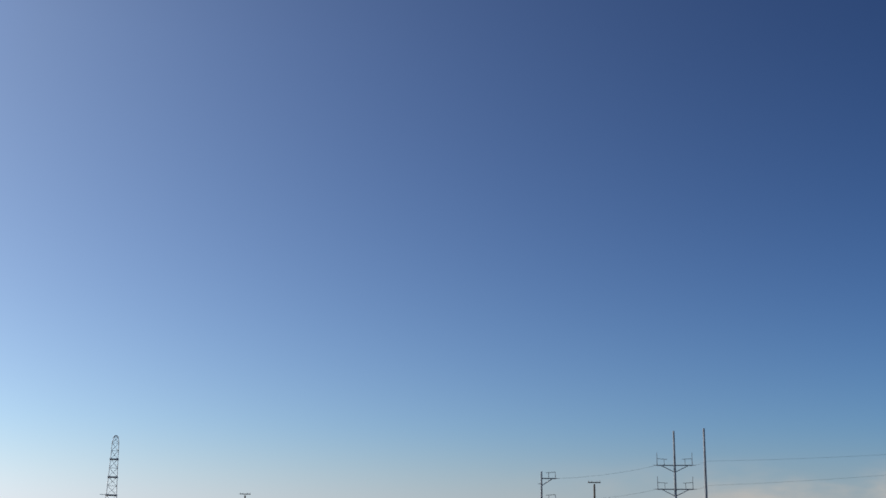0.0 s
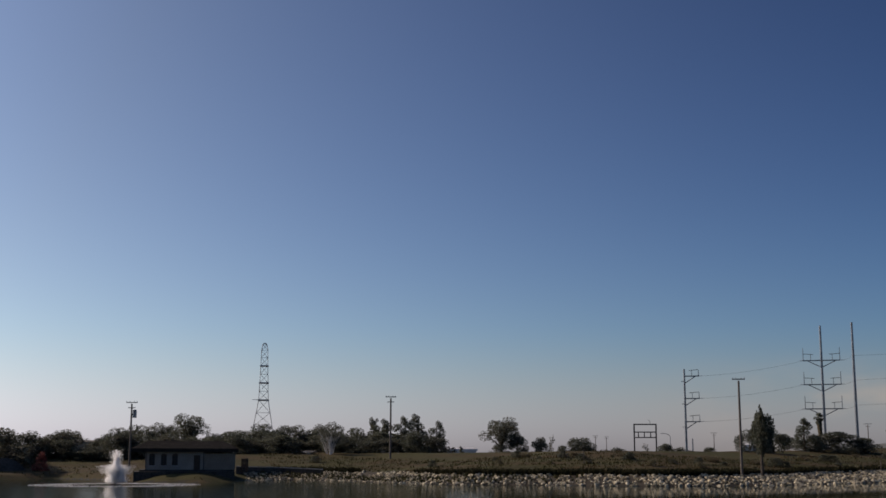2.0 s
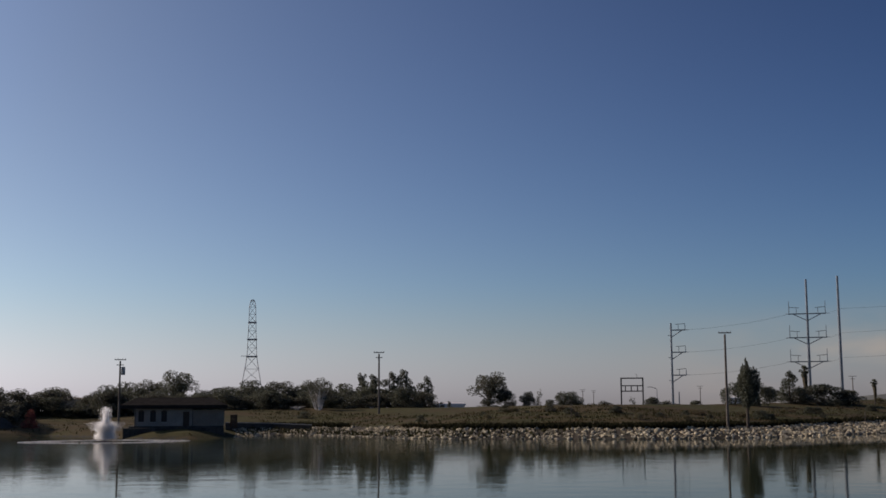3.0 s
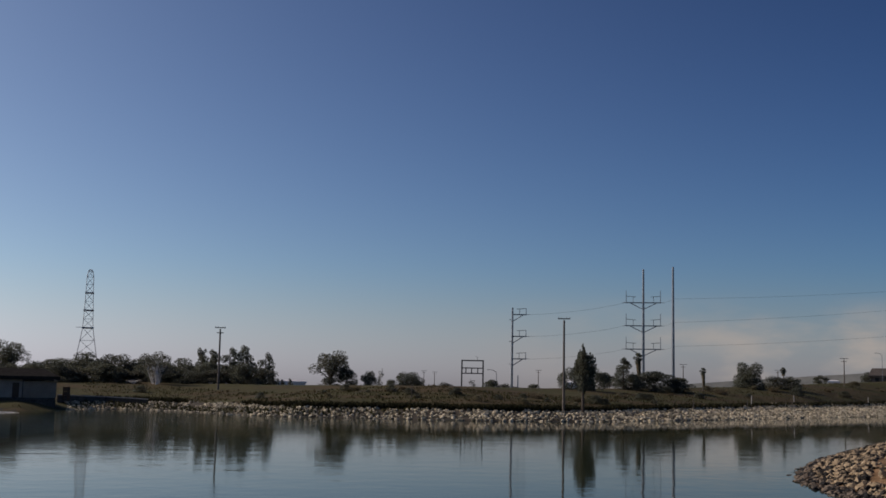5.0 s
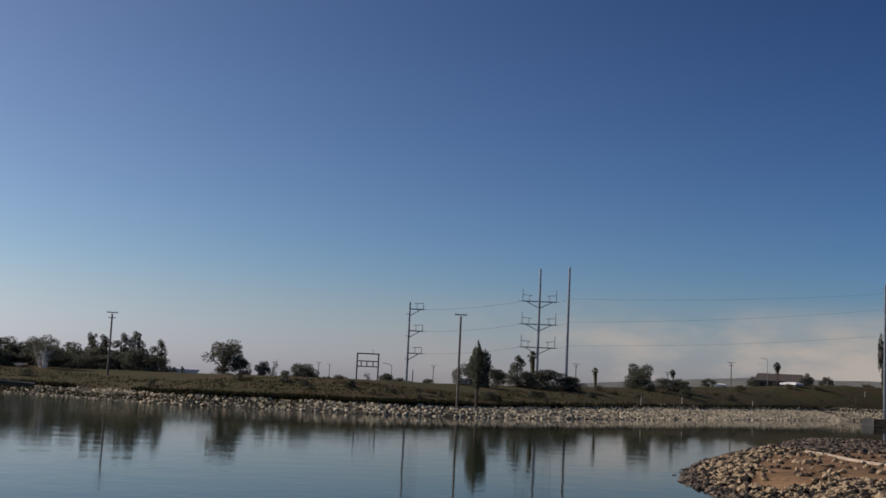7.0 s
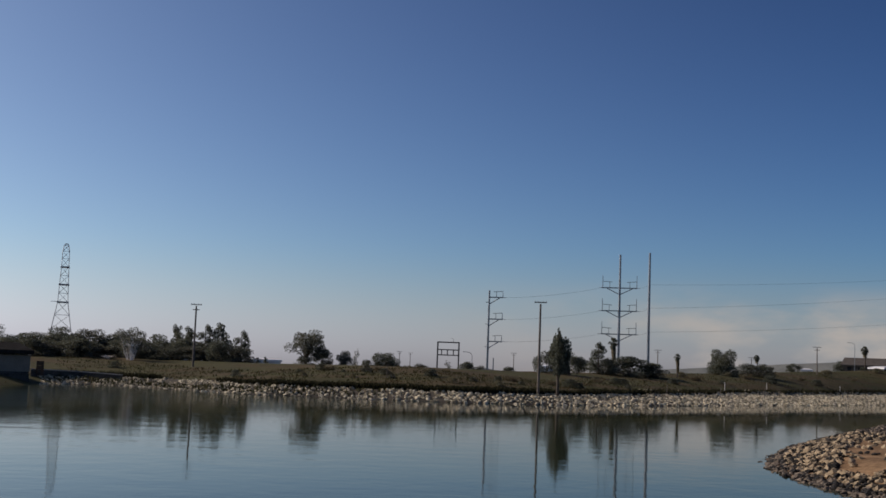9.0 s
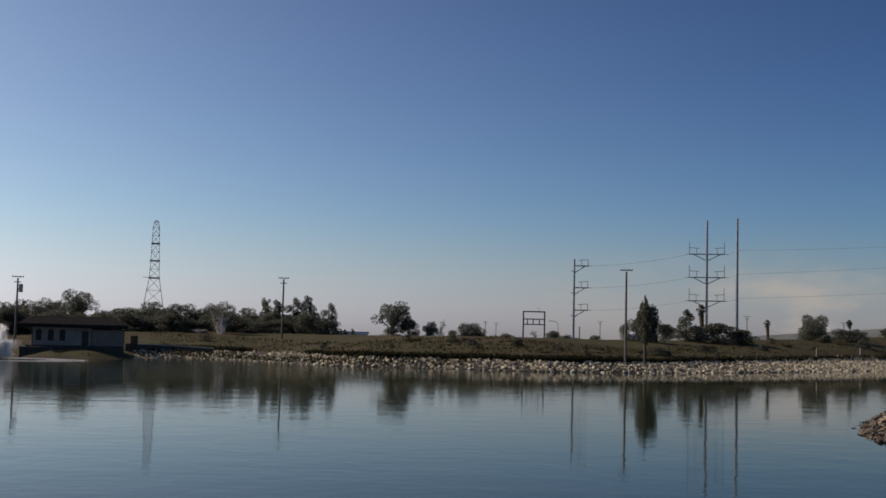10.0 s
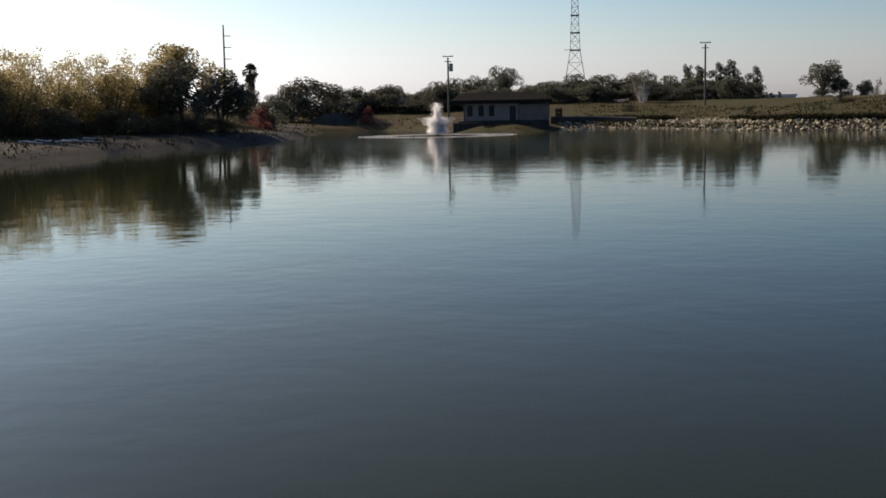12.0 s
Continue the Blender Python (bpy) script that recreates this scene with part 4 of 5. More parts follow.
def lattice_tower(az, r, el, label):
    tower, h = stand("lattice_tower", az, r, label, "pylon"), top_of(az, r, el)

    def half(z):
        return float(np.interp(z / h, (0, 0.5, 0.8, 0.95, 0.985, 1), (6.0, 2.0, 1.45, 1.3, 0.9, 0.35)))
    levels = [0, 0.14, 0.27, 0.39, 0.5, 0.575, 0.65, 0.725, 0.8, 0.87, 0.935, 0.985, 1.0]
    corners = ((-1, -1), (1, -1), (1, 1), (-1, 1))
    for cx, cy in corners:
        leg = [(cx * half(a * h), cy * half(a * h), a * h - (0.5 if a == 0 else 0)) for a in levels]
        part("leg", Shape().path(leg, [0.13] * len(leg), 5), M["pale_steel"], tower)
    for k, (a, b) in enumerate(zip(levels, levels[1:])):
        brace = Shape()
        for (cx, cy), (ex, ey) in zip(corners, corners[1:] + corners[:1]):
            p, q = half(a * h), half(b * h)
            brace.tube((cx * p, cy * p, a * h), (ex * q, ey * q, b * h), 0.055, 0.055, 4)
            brace.tube((ex * p, ey * p, a * h), (cx * q, cy * q, b * h), 0.055, 0.055, 4)
            brace.tube((cx * q, cy * q, b * h), (ex * q, ey * q, b * h), 0.06, 0.06, 4)
        part("brace", brace, M["pale_steel"], tower)
    for z in (0.5, 0.65, 0.8):
        w = half(z * h) + 0.35
        part("platform", Shape().box(-w, -w, z * h - 0.35, w, w, z * h + 0.15), M["pale_steel"], tower)
    part("side_arm", Shape().box(-4.6, -0.1, 0.5 * h, -half(0.5 * h), 0.1, 0.5 * h + 0.22), M["pale_steel"], tower)
    return tower


lattice_tower(-8.85, 520, 4.26, "tall steel lattice tower behind the trees")


def wire(a, b, sag, label="thin dark overhead power line"):
    a, b = Vector(a), Vector(b)
    pts = []
    for k in range(17):
        t = k / 16
        p = a.lerp(b, t)
        p.z -= sag * 4 * t * (1 - t)
        pts.append(p)
    tagged(new("power_line", Shape().path(pts, [0.02] * 17, 4).mesh("power_line", M["cable"])), label, "power line", "overhead power lines")


def spot(holder, x, z):
    return holder.matrix_world @ Vector((x, 0, z))


bpy.context.view_layer.update()
for zs, zx in zip(s_arms, x_arms):
    wire(spot(s_pole, 3.6, zs), spot(x_pole, -4.4, zx), 0.6)
    wire(spot(x_pole, 4.4, zx), spot(y_pole, 0, zx - 0.2), 0.3)
for zx, el in zip(x_arms, (4.15, 3.45, 2.3)):
    wire(spot(y_pole, 0, zx - 0.2), spot(corner_pole, -0.2, top_of(32.2, 400, el)), 1.0)


# ---- pump house ----
H_AZ, H_R = -12.75, 181
house = thing("pump_house", polar(H_AZ, H_R, 1.65), "low pale pump house with a dark hipped roof by the water", "building", turn=12.2)
# the foundation's dark colour stands for the shaded bank below the house
part("foundation", Shape().box(-5.6, -2.6, -2.6, 8.4, 6.2, -0.25).box(-4.9, -0.5, -0.25, 8.4, 6.0, 0.0), M["dark_concrete"], house, "dark concrete foundation coloured like the shaded bank")
HW, HH = 4.15, 2.5
openings = [(-3.2, 0.4, 0.6, 2.05), (-1.55, 0.4, 0.6, 2.05), (0.0, 0.4, 0.6, 2.05), (3.1, 0.45, 0.0, 2.05)]


def pierced_wall():
    """The front wall, 0.25 m thick, with its openings left out."""
    s, x = Shape(), -HW
    for cx, hw, z0, z1 in openings:
        s.box(x, 0, 0, cx - hw, 0.25, HH)
        if z0 > 0:
            s.box(cx - hw, 0, 0, cx + hw, 0.25, z0)
        s.box(cx - hw, 0, z1, cx + hw, 0.25, HH)
        x = cx + hw
    return s.box(x, 0, 0, HW, 0.25, HH)


part("front_wall", pierced_wall(), M["wall"], house)
part("side_wall", Shape().box(-HW, 0.25, 0, -HW + 0.25, 5.4, HH), M["wall"], house)
part("side_wall", Shape().box(HW - 0.25, 0.25, 0, HW, 5.4, HH), M["wall"], house)
part("rear_wall", Shape().box(-HW + 0.25, 5.15, 0, HW - 0.25, 5.4, HH), M["wall"], house)
for cx, hw, z0, z1 in openings[:3]:
    win = part("window", Shape().box(cx - hw, 0.06, z0, cx - hw + 0.07, 0.16, z1).box(cx + hw - 0.07, 0.06, z0, cx + hw, 0.16, z1).box(cx - hw + 0.07, 0.06, z1 - 0.07, cx + hw - 0.07, 0.16, z1)
               .box(cx - hw + 0.07, 0.06, z0, cx + hw - 0.07, 0.16, z0 + 0.07).box(cx - 0.03, 0.06, z0 + 0.07, cx + 0.03, 0.16, z1 - 0.07), M["plank"], house, "dark framed window")
    for s in (-1, 1):
        part("pane", Shape().box(min(cx + s * 0.03, cx + s * (hw - 0.07)), 0.1, z0 + 0.07, max(cx + s * 0.03, cx + s * (hw - 0.07)), 0.12, z1 - 0.07), M["glass"], win)
    part("sill", Shape().box(cx - hw - 0.08, -0.06, z0 - 0.1, cx + hw + 0.08, 0.0, z0), M["concrete"], win)
for cx, hw, z0, z1 in openings[:3]:
    arch = Shape()
    for k in range(6):
        a0, a1 = math.pi * k / 6, math.pi * (k + 1) / 6
        p, q = (cx + hw * math.cos(a0), z1 + 0.22 * math.sin(a0)), (cx + hw * math.cos(a1), z1 + 0.22 * math.sin(a1))
        arch.add([(cx, -0.012, z1), (p[0], -0.012, p[1]), (q[0], -0.012, q[1]), (cx, -0.004, z1), (p[0], -0.004, p[1]), (q[0], -0.004, q[1])], [(0, 1, 2), (5, 4, 3), (1, 4, 5, 2)])
    part("arch", arch, M["plank"], house, "dark arched window head")
cx, hw, z0, z1 = openings[3]
door = part("door", Shape().box(cx - hw, 0.1, z0, cx + hw, 0.16, z1), M["plank"], house, "dark plank door")
part("door_handle", Shape().tube((cx - 0.36, 0.1, 1.0), (cx - 0.36, 0.04, 1.0), 0.03, 0.03, 6), M["steel"], door)
part("downpipe", Shape().tube((-HW + 0.12, -0.06, 0), (-HW + 0.12, -0.06, HH), 0.06, 0.06, 6), M["rust"], house)
part("downpipe", Shape().tube((HW - 0.12, -0.06, 0), (HW - 0.12, -0.06, HH), 0.06, 0.06, 6), M["rust"], house)
part("annexe", Shape().box(HW, 0.15, 0, HW + 4.4, 5.0, 2.3), M["beige"], house, "beige walled annexe")


def hipped(x0, y0, x1, y1, z, rise, inset):
    ym = (y0 + y1) / 2
    v = [(x0, y0, z), (x1, y0, z), (x1, y1, z), (x0, y1, z), (x0, y0, z + 0.5), (x1, y0, z + 0.5), (x1, y1, z + 0.5), (x0, y1, z + 0.5), (x0 + inset, ym, z + rise), (x1 - inset, ym, z + rise)]
    return Shape().add(v, [(3, 2, 1, 0), (0, 1, 5, 4), (1, 2, 6, 5), (2, 3, 7, 6), (3, 0, 4, 7), (4, 5, 9, 8), (6, 7, 8, 9), (5, 6, 9), (7, 4, 8)])


part("roof", hipped(-HW - 2.0, -0.8, HW + 4.8, 6.1, HH, 1.6, 2.2), M["roof"], house, "dark shingled hipped roof")

# the dark wall below the kerb is added for the shaded sloping bank
walkway, shade_wall = Shape(), Shape()
for k in range(11):
    ends = []
    for a in (-10.0 + k * 0.36, -10.0 + (k + 1) * 0.36):
        p = polar(a, float(np.interp(a, (-10, -8, -4.3), (190, 196, 188))))
        ends.append((p, float(np.interp(a, (-10, -7.5, -4.3), (2.1, 1.85, 1.45)))))
    (p, up), (q, wp) = ends
    out = Vector((p.x, p.y, 0)).normalized()
    for shape, low, high, near, deep in ((walkway, -0.14, 0.0, -0.1, 0.5), (shade_wall, -2.6, -0.145, 0.0, 0.35)):
        corners = [(p + out * near, up), (q + out * near, wp), (q + out * deep, wp), (p + out * deep, up)]
        shape.add([Vector((c.x, c.y, h + z)) for z in (low, high) for c, h in corners], [(3, 2, 1, 0), (4, 5, 6, 7), (0, 1, 5, 4), (1, 2, 6, 5), (2, 3, 7, 6), (3, 0, 4, 7)])
tagged(new("kerb", walkway.mesh("kerb", M["concrete"])), "pale concrete kerb along the levee's foot", "kerb", kind="structure")
tagged(new("wall_bank", shade_wall.mesh("wall_bank", M["dark_concrete"])), "dark low wall added below the kerb for the shaded bank", "wall", kind="structure")
fence = thing("fence", polar(-9.75, 190.5, 1.75), "short dark post fence beside the pump house", "fence", turn=10)
for k in range(2):
    part("post", Shape().box(k * 0.6 - 0.07, -0.07, -0.6, k * 0.9 + 0.07, 0.07, 1.5), M["plank"], fence)
for z in (0.5, 1.15):
    part("rail", Shape().box(-0.1, -0.1, z - 0.3, 0.7, -0.07, z + 0.3), M["plank"], fence)


# ---- far house and shed behind the levee ----
far_house = stand("house", 27.75, 440, "long low house with a dark roof far behind the levee", "house")
fh = rise(27.9, 440, 0.2) - far_house.location.z
part("wall", Shape().box(-7.8, 0, -0.5, 7.8, 7, fh - 1.1), M["brown_wall"], far_house)
part("roof", hipped(-8.8, -0.8, 8.8, 7.8, fh - 1.1, 3.0, 1.2), M["brown_wall"], far_house)
for x in (-6, -2.5, 5.5):
    part("window", Shape().box(x - 0.6, -0.06, fh - 2.6, x + 0.6, -0.01, fh - 1.4), M["glass"], far_house)
for az in (21.58, 23.43, 26.58, 31.37):
    r = float(np.interp(az, [a for a, _ in FAR_SHORE], [r for _, r in FAR_SHORE])) + (float(rock_width(az)) + 1.6) * slant(az)
    stake = stand("marker_stake", az, r, "thin weathered pale stake above the rocks", "stake", "stakes along the levee's foot")
    part("post", Shape().tube((0, 0, -0.3), (0.02, 0, 1.75), 0.055, 0.05, 8), M["pale_bark"], stake)
    part("tip", Shape().tube((0.02, 0, 1.75), (0.02, 0, 1.88), 0.05, 0.015, 8), M["pale_bark"], stake)
canopy = stand("canopy", 28.22, 420, "white sheet canopy in front of the far house", "canopy", turn=-68)
ch = rise(28.2, 420, 0.02) - canopy.location.z
part("roof", hipped(-3.3, -1.5, 3.3, 2.5, ch - 0.4, 0.95, 1.2), M["white"], canopy)
for x in (-2.8, 2.8):
    for y in (-1.2, 2.2):
        part("post", Shape().box(x - 0.08, y - 0.08, -0.3, x + 0.08, y + 0.08, ch - 0.56), M["steel"], canopy)
for az, r, w, el, key, label in [(25.15, 420, 3.4, -0.16, "white", "low pale shed behind the levee"), (-16.6, 300, 9, -0.25, "wall", "pale low house behind the bank"),
                                 (-7.2, 262, 6, -0.35, "white", "pale low shed among dark trees"), (13.6, 430, 7, -0.4, "white", "low pale shed far behind the levee"),
                                 (0.3, 330, 8.6, -0.6, "white", "long low shed with a pale roof behind the levee")]:
    shed = stand("shed", az, r, label, "shed", "small buildings behind the levee")
    h = max(2.2, rise(az, r, el) - shed.location.z)
    part("wall", Shape().box(-w / 2, 0, -0.4, w / 2, 4, h - 0.6), M[key], shed)
    part("roof", hipped(-w / 2 - 0.3, -0.3, w / 2 + 0.3, 4.3, h - 0.6, 0.9, 1.2), M[key], shed)


# ---- fountain ----
def droplets(rng, speeds, outward, count, size, start, stop):
    """Streaks of water along thrown arcs from the nozzle, between two stages of their flight (0 the start, 1 the top, 2 the fall back)."""
    s = Shape()
    for _ in range(count):
        a, up = rng.uniform(0, math.tau), rng.uniform(*speeds)
        out = outward[0] + (outward[1] - outward[0]) * rng.uniform() ** 1.4 + rng.normal(0, 0.12)
        u = rng.uniform(start, stop)
        t = (1 - math.sqrt(1 - u) if u < 1 else 1 + math.sqrt(u - 1)) * up / 9.81
        p = Vector((math.cos(a) * out * t, math.sin(a) * out * t, max(0.04, 0.35 + up * t - 4.905 * t * t))) + Vector(rng.normal(size=3)) * 0.05
        d = Vector((math.cos(a) * out, math.sin(a) * out, up - 9.81 * t)).normalized() * size * rng.uniform(0.6, 2.2)
        u = d.orthogonal().normalized() * size * 0.45
        w = d.cross(u).normalized() * size * 0.45
        s.add([p - d, p + u, p + w, p - u, p - w, p + d], [(0, 1, 5, 3), (0, 2, 5, 4)])
    return s


fountain = thing("fountain", FOUNTAIN, "floating pond fountain throwing white spray", "fountain")
rng = np.random.default_rng(5)
part("float", Shape().tube((0, 0, -0.3), (0, 0, 0.12), 0.9, 0.8, 16), M["rust"], fountain)
part("nozzle", Shape().tube((0, 0, 0.12), (0, 0, 0.45), 0.12, 0.08, 10), M["steel"], fountain)
part("jet", droplets(rng, (5.2, 8.9), (0.0, 0.9), 10000, 0.05, 0.0, 1.1), M["foam"], fountain, "tall white central jet")
part("bowl_spray", droplets(rng, (4.6, 6.5), (0.2, 3.1), 26000, 0.045, 0.0, 1.1), M["foam"], fountain, "wide white bowl of spray")
part("falling_spray", droplets(rng, (3.6, 6.2), (0.0, 1.3), 18000, 0.042, 1.0, 2.0), M["foam"], fountain, "thin falling drops")
# white foam flecks also paint the sky's reflection on the splashed ring
flecks = Shape()
for _ in range(1800):
    a, r = rng.uniform(0, math.tau), 10.4 * math.sqrt(rng.uniform(0.3, 1))
    x, y, k, h = r * math.cos(a), r * math.sin(a), rng.uniform(0.05, 0.12), rng.uniform(0.03, 0.07)
    flecks.add([(x - k, y, 0.0), (x, y - k, 0.0), (x + k, y, 0.0), (x, y + k, 0.0), (x, y, h)], [(0, 1, 4), (1, 2, 4), (2, 3, 4), (3, 0, 4)])
tagged(part("splash_foam", flecks, M["foam"], fountain, "white foam flecks, also standing for sky reflected off the splash"), kind="stuff")

# ---- bare mound, path edge and driftwood of the western bank ----
mound = Shape()
mp = polar(-20.6, 206)
knoll = [(mp.x + (k / 12 - 1) * 3.8, mp.y + 4 + (i / 6 - 1) * 3.4, max(0, 1 - (i / 6 - 1) ** 2 - (k / 12 - 1) ** 2) ** 0.8) for i in range(13) for k in range(25)]
for (x, y, h), z in zip(knoll, heights(np.array([(x, y) for x, y, _ in knoll]))[0]):
    mound.v.append((x, y, max(z, -0.3) - 0.1 + 1.9 * h * (1 + 0.25 * noise.noise(Vector((x / 4, y / 4, 5)))) + 0.12 * noise.noise(Vector((x, y, 0)))))
mound.f = [(i * 25 + k, i * 25 + k + 1, i * 25 + k + 26, i * 25 + k + 25) for i in range(12) for k in range(24)]
tagged(new("soil_mound", mound.mesh("soil_mound", M["soil"], True)), "bare grey-brown soil mound beside the pond", "mound")
for k in range(9):
    az, r = -34.2 + k * 0.36 + 0.15 * math.sin(k * 3), 113 + k * 1.0 + 2.0 * math.sin(k * 4.1)
    p = polar(az, r)
    p.z = ground_z(p) + 0.1
    log = Shape().path([(0, 0, 0)] + [((0.25 + 0.04 * (k % 4)) * (j + 1), 0.1 * math.sin(j * 1.7 + k), 0.05 * math.sin(j + k)) for j in range(5)], [0.09 * 0.88 ** j for j in range(6)])
    ob = tagged(new("driftwood_log", log.mesh("driftwood_log", M["pale_bark"])), "pale weathered driftwood log on the bank", "log", "driftwood logs")
    ob.matrix_world = Matrix.Translation(p) @ Matrix.Rotation(0.2 + 0.25 * math.sin(k * 5), 4, "Z")

# ---- spit: timber edging and crate ----
edging = Shape()
line = [(28.95, 77), (29.8, 71), (30.8, 64.5), (31.6, 62.5), (32.6, 60.5), (34.5, 58)]
edge_line = [polar(a, r) for a, r in line]
edging.path([p + Vector((0, 0, ground_z(p) + 0.05)) for p in edge_line], [0.1] * len(line), 7)
tagged(new("log_edging", edging.mesh("log_edging", M["old_timber"])), "pale timber edging along the dirt spit", "edging")
outlet = thing("outlet_structure", polar(31.5, 284, 0.0), "pale concrete block standing in the water", "concrete block", turn=-31.5)
part("base", Shape().box(-1.3, -0.9, -1.8, 1.3, 1.1, 0.3), M["wall"], outlet)
part("cap", Shape().box(-1.15, -0.75, 0.3, 1.15, 0.95, 1.6), M["wall"], outlet)
crate = thing("crate", polar(32.2, 285, 0.45), "dark brown plank box standing in the water", "crate", turn=-32.2)
for k in range(4):
    part("plank", Shape().box(-2.2, -0.9, k * 0.42 - 0.6, 2.2, -0.82, k * 0.42 - 0.21), M["plank"], crate)
part("lid", Shape().box(-2.3, -1.0, 1.08, 2.3, 1.0, 1.2), M["plank"], crate)
for x in (-2.2, 2.1):
    part("side", Shape().box(x, -0.8, -0.6, x + 0.1, 0.9, 1.07), M["plank"], crate)
    part("pile", Shape().tube((x + 0.05, 0, -2.3), (x + 0.05, 0, -0.6), 0.12, 0.12, 7), M["plank"], crate)
for az, d in ((23.35, 17), (24.0, 19), (26.9, 22), (29.4, 26), (21.4, 15), (31.0, 30), (19.0, 14), (6.0, 17)):
    r = d + float(np.interp(az, [a for a, _ in FAR_SHORE], [r for _, r in FAR_SHORE]))
    stake = stand("marker_post", az, r, "thin grey post standing in the grass", "post", "posts on the levee")
    part("post", Shape().tube((0, 0, -0.3), (0, 0, 2.0), 0.06, 0.05, 6), M["wood"], stake)


# ---- grass tufts and weeds on the levee ----
def tufts(name, label, mat, places, size, seed):
    """Upright blades in small fans, one mesh."""
    rng = np.random.default_rng(seed)
    shape = Shape()
    zs = heights(np.array(places))[0]
    for (x, y), z in zip(places, zs):
        tall = size * (0.4 + 1.3 * rng.uniform() ** 2.2)
        for _ in range(3):
            a, lean = rng.uniform(0, math.tau), rng.uniform(0.1, 0.5) * tall
            dx, dy = math.cos(a), math.sin(a)
            w = tall * 0.35
            shape.add([(x - dy * w, y + dx * w, z - 0.05), (x + dy * w, y - dx * w, z - 0.05), (x + dx * lean, y + dy * lean, z + tall)], [(0, 1, 2)])
    tagged(new(name, shape.mesh(name, M[mat])), label, "grass", kind="stuff")


rng = np.random.default_rng(33)
band, foot, weeds = [], [], []
for _ in range(24000):
    az = rng.uniform(-9, 36)
    r0 = float(np.interp(az, [a for a, _ in FAR_SHORE], [r for _, r in FAR_SHORE]))
    foot_d = float(rock_width(az))
    d = rng.uniform(foot_d + 0.5, 36) * slant(az)
    place = tuple(polar(az, r0 + d).xy)
    if noise.noise(Vector((place[0] / 9, place[1] / 4, 2))) > -0.05:
        band.append(place)
    elif noise.noise(Vector((place[0] / 12, place[1] / 5, 7))) > 0.05:
        weeds.append(place)
    for _ in range(3):
        foot.append(tuple(polar(az, r0 + (foot_d + rng.uniform(0.0, foot_d * 0.9)) * slant(az)).xy))


west, west_weeds = [], []
for _ in range(26000):
    place = tuple(polar(rng.uniform(-40, -11), 90 + 140 * rng.uniform()).xy)
    if noise.noise(Vector((place[0] / 5, place[1] / 5, 4))) > -0.15:
        (west if rng.uniform() < 0.7 else west_weeds).append(place)
west, west_weeds = ([p for p, d in zip(q, shore_distance(np.array(q))) if 0.6 < d < 45] for q in (west, west_weeds))
tufts("bank_grass", "dry grass tufts on the western bank", "brown_weed", west, 0.13, 46)
tufts("bank_weeds", "olive weeds on the western bank", "grass_blade", west_weeds, 0.24, 47)

coarse, brown = [], []
for _ in range(14000):
    az = rng.uniform(-8.5, 35)
    place = tuple(polar(az, float(np.interp(az, [a for a, _ in FAR_SHORE], [r for _, r in FAR_SHORE])) + rng.uniform(6, 38) * slant(az)).xy)
    patch = noise.noise(Vector((place[0] / 7, place[1] / 5, 11))) + 0.5 * noise.noise(Vector((place[0] / 2.5, place[1] / 2.5, 3)))
    if patch > 0.46:
        coarse.append(place)
    elif patch < -0.42:
        brown.append(place)


def beyond_rocks(places, low, high):
    xy = np.array(places)
    past = shore_distance(xy) - rock_width(np.degrees(np.arctan2(xy[:, 0], xy[:, 1])))
    return [p for p, d in zip(places, past) if low < d < high]


band, weeds, foot = beyond_rocks(band, 0.4, 60), beyond_rocks(weeds, 0.4, 60), beyond_rocks(foot, 0.3, 2.0)
coarse, brown = beyond_rocks(coarse, 1.0, 60), beyond_rocks(brown, 1.0, 60)
tufts("coarse_weeds", "dark knee-high weeds in clumps on the levee", "grass_blade", coarse, 0.25, 44)
tufts("brown_weeds", "dry brown weed stalks in clumps on the levee", "brown_weed", brown, 0.22, 45)
tufts("dry_grass_tufts", "dry olive grass tufts covering the levee slope", "grass_blade", band, 0.16, 41)
tufts("green_weeds", "dark green weeds in patches on the levee slope", "weed", weeds, 0.2, 42)
# weeds added among the western rocks, standing for the weaker light there
between = []
for _ in range(2000):
    az = rng.uniform(-9, 6)
    if rng.uniform() < np.interp(az, (-3, 6), (1.0, 0.15)):
        between.append(tuple(polar(az, float(np.interp(az, [a for a, _ in FAR_SHORE], [r for _, r in FAR_SHORE])) + rng.uniform(0.8, 6.0)).xy))
between = beyond_rocks(between, -5.4, 0.2)
tufts("rock_weeds", "dull weeds added between the pale western rocks to dim them", "weed", between, 0.32, 48)
# a dark line of tufts between the grass and the rocks
tufts("edge_weeds", "dark tufts in a line along the top of the rocks", "edge_tuft", foot, 0.4, 43)


# ---- rocks ----
def rock_shape(seed):
    rng = np.random.default_rng(seed)
    bm = bmesh.new()
    bmesh.ops.create_icosphere(bm, subdivisions=1, radius=0.5)
    stretch = rng.uniform(0.6, 1.25, 3)
    for v in bm.verts:
        v.co *= rng.uniform(0.66, 1.24)
        v.co = Vector(v.co[i] * stretch[i] for i in range(3))
    verts = np.array([v.co[:] for v in bm.verts])
    faces = [tuple(v.index for v in f.verts) for f in bm.faces]
    bm.free()
    return verts, faces


FORMS = [rock_shape(100 + k) for k in range(10)]


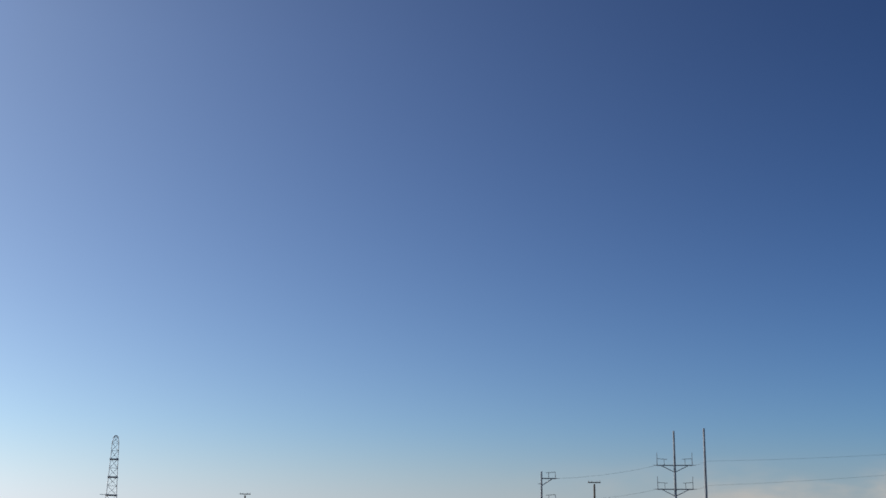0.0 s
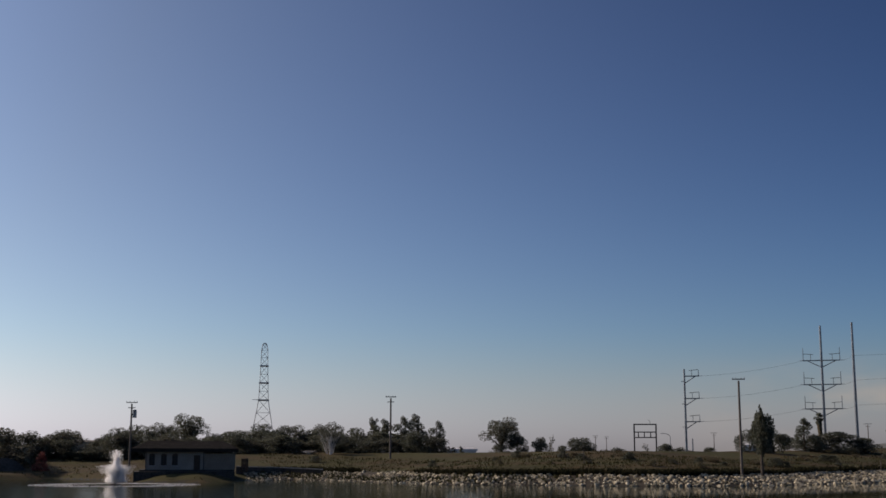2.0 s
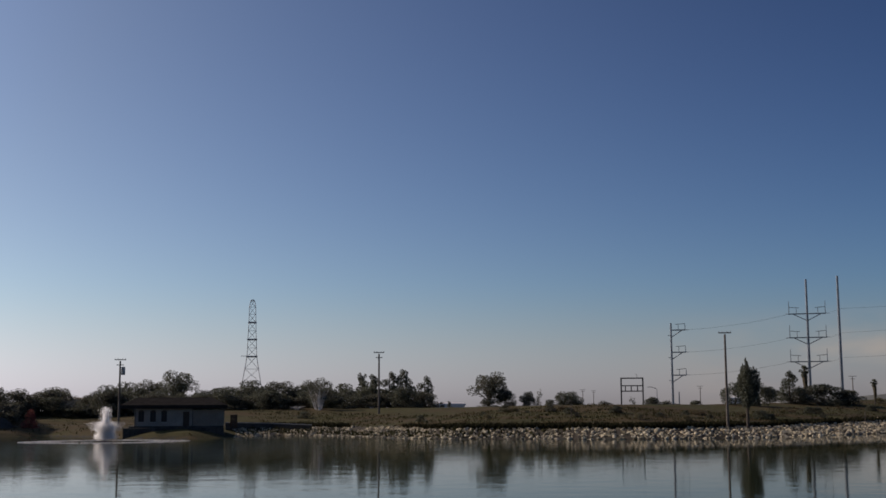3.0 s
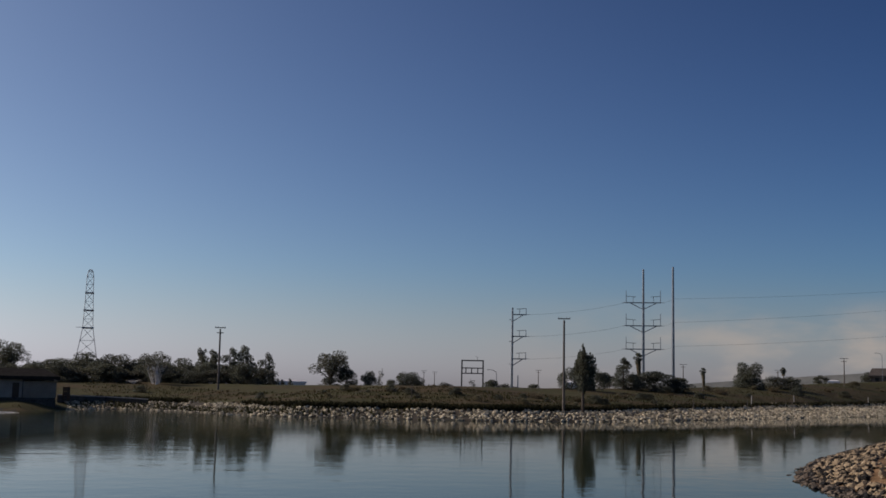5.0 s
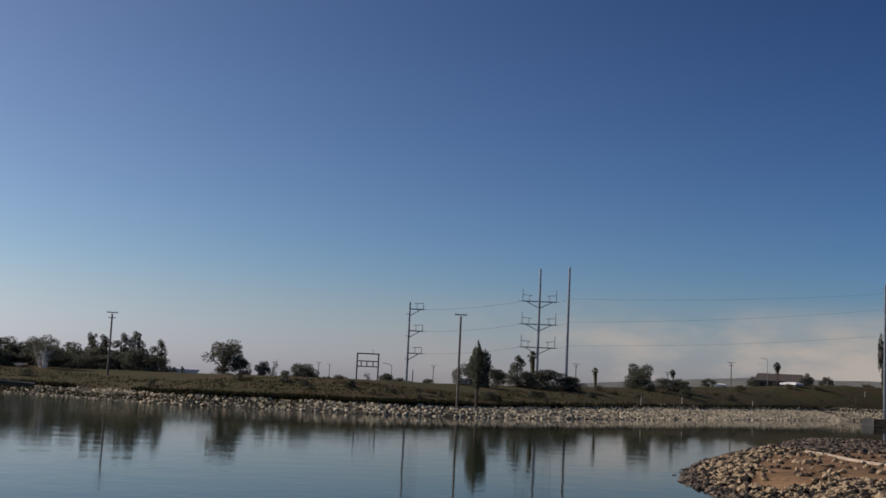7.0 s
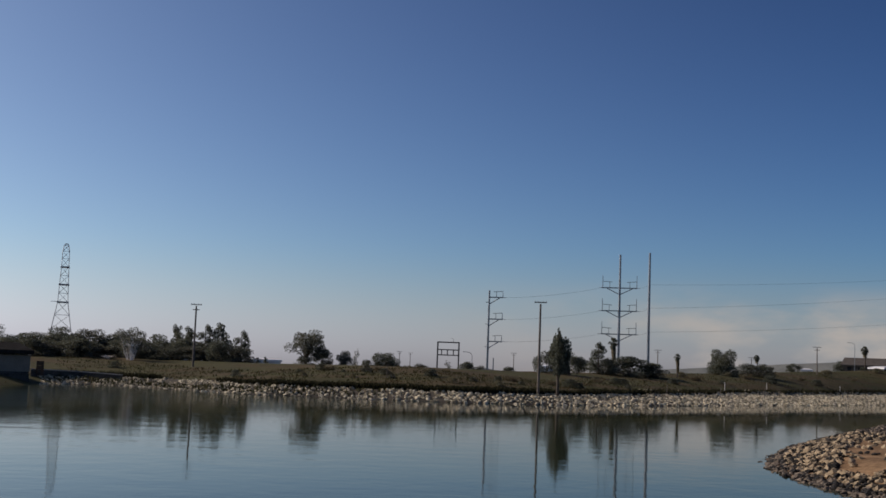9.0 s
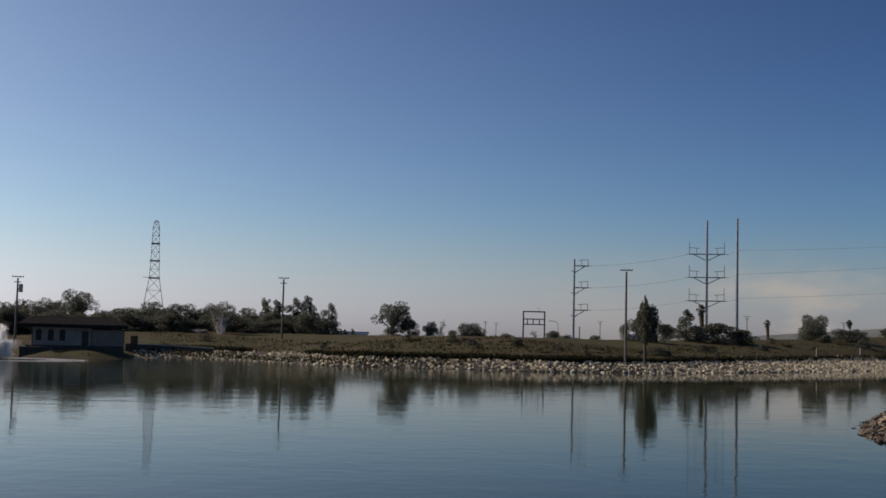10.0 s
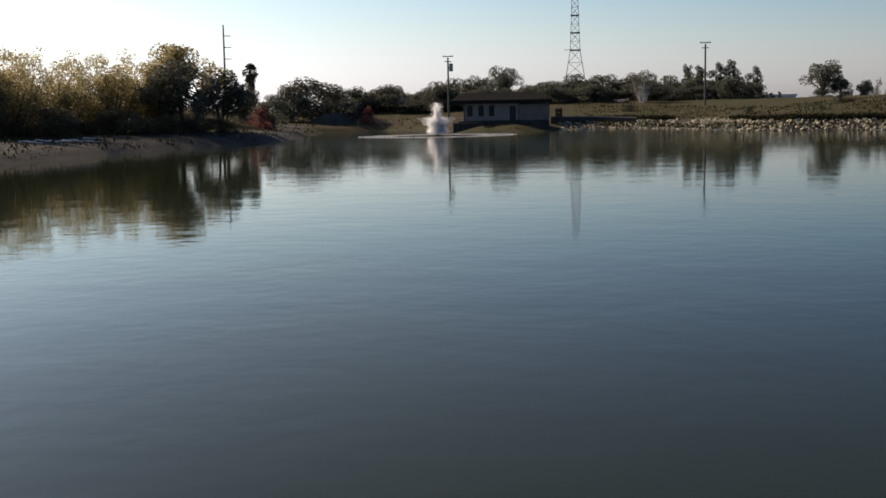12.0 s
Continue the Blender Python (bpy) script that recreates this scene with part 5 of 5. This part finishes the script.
def strew(name, label, places, mat, piece_mat, singles, lean=0.0):
    """One bank of rocks: those that singles picks are pieces of their own, the rest is one mesh."""
    bulk = Shape()
    holder = tagged(new(name), label, "rocks")
    meshes = [Shape().add(v, f).mesh("rock", M[piece_mat]) for v, f in FORMS]
    made = 0
    for k, (p, size) in enumerate(places):
        toward = math.atan2(p[0], p[1])
        turn = (Euler((0, 0, -toward)).to_matrix() @ Euler((lean + 0.3 * math.sin(k * 1.3), 0.3 * math.sin(k * 2.1), k * 0.7)).to_matrix())
        if made < 300 and singles(p):
            ob = new("rock", meshes[k % 10])
            ob.parent = holder
            ob.matrix_basis = Matrix.LocRotScale(p, turn.to_quaternion(), (size, size, size * 0.7))
            made += 1
        else:
            v, f = FORMS[k % 10]
            bulk.add((v * np.array((size, size, size * 0.7))) @ np.array(turn).T + np.array(p), f)
    tagged(part("loose_rock", bulk, M[mat], holder), kind="stuff")


rng = np.random.default_rng(21)
far_line = [(a, r) for a, r in OUTLINE[:26] if -9.5 < a < 37]
far_places = []
for (a0, r0), (a1, r1) in zip(far_line, far_line[1:]):
    p, q = polar(a0, r0), polar(a1, r1)
    out = Vector((-(q - p).y, (q - p).x, 0)).normalized()
    wide = float(rock_width((a0 + a1) / 2))
    for _ in range(int((q - p).length * (wide + 0.6) * float(np.interp((a0 + a1) / 2, (-5, 6), (3.4, 3.3))))):
        d = rng.uniform(-0.3, wide + 0.7)
        place = p.lerp(q, rng.uniform(0, 1)) + out * d
        far_places.append((place, rng.uniform(0.34, 0.68) * float(np.interp(math.degrees(math.atan2(place.x, place.y)), (-6, 6), (0.85, 1.0)))))
for _ in range(900):
    far_places.append((polar(rng.uniform(-9.6, -5.5), rng.uniform(178, 198)), rng.uniform(0.3, 0.55)))
off = shore_distance(np.array([p.xy for p, _ in far_places]))
far_places = [q for q, d in zip(far_places, off) if -0.6 < d < 14]
zs = heights(np.array([p.xy for p, _ in far_places]))[0]
far_places = [(Vector((p.x, p.y, z + 0.02)), s) for (p, s), z in zip(far_places, zs)]
strew("rock_bank", "pale sunlit rocks piled along the levee's foot", far_places, "rock", "rock_piece", lambda p: 8 < p.x < 52, 0.5)

spit_places = []
for _ in range(22000):
    az, r = rng.uniform(22.6, 36), rng.uniform(37, 122)
    if rng.uniform() > (55 / r) ** 0.3:
        continue
    spit_places.append(polar(az, r))
xy = np.array([p.xy for p in spit_places])
z, d, reg = heights(xy)
spread = lumps(xy, 6.0)
keep = (reg == 2) & (d > -0.6) & (d < 4.6 + 3 * spread + np.clip((np.hypot(*xy.T) - 66) * 0.6, 0, 14))
stray = (reg == 2) & (d >= 2.0) & (rng.uniform(0, 1, len(d)) < 0.05)
spit_az, spit_r = np.degrees(np.arctan2(xy[:, 0], xy[:, 1])), np.hypot(*xy.T)
keep &= ~((spit_az > 26.7 + 0.6 * spread) & (spit_r > 47.5 + 2 * spread) & (spit_r < np.interp(spit_az, (26.6, 27.4, 28.6, 36), (56, 71, 77, 76))) & (d > 1.5))
keep |= stray | ((reg == 2) & (d > 0) & (d < 13) & (spit_az > 30.4 + 2 * spread) & (spit_r < 50))
spit_places = [(Vector((x, y, h + 0.04)), float(s)) for (x, y), h, s in zip(xy[keep], z[keep], rng.uniform(0.16, 0.44, keep.sum()))]


def behind_log(p):
    """The back of the spit, beyond the timber edging."""
    az = math.degrees(math.atan2(p.x, p.y))
    return p.xy.length > float(np.interp(az, (24, 28.95, 30.8, 34.5), (92, 78, 65, 58.5)))


# rocks lower than 0.17 m get the darker rock colour
low_rocks = [q for q in spit_places if q[0].z < 0.17 and not behind_log(q[0])]
dry = [q for q in spit_places if q[0].z >= 0.17 and not behind_log(q[0])]
strew("wet_rocks", "darker rocks along the spit's water edge", low_rocks, "dark_rock", "dark_rock", lambda p: False)
strew("rock_spit", "brown and cream rocks heaped on the spit", dry, "spit_rock", "spit_rock_piece", lambda p: p.length < 52)
# these dark rocks stand in for the dark birds crowding the spit's back
strew("rock_heap", "dark rocks standing in for birds beyond the timber edging", [q for q in spit_places if behind_log(q[0])], "dark_rock", "dark_rock", lambda p: False)
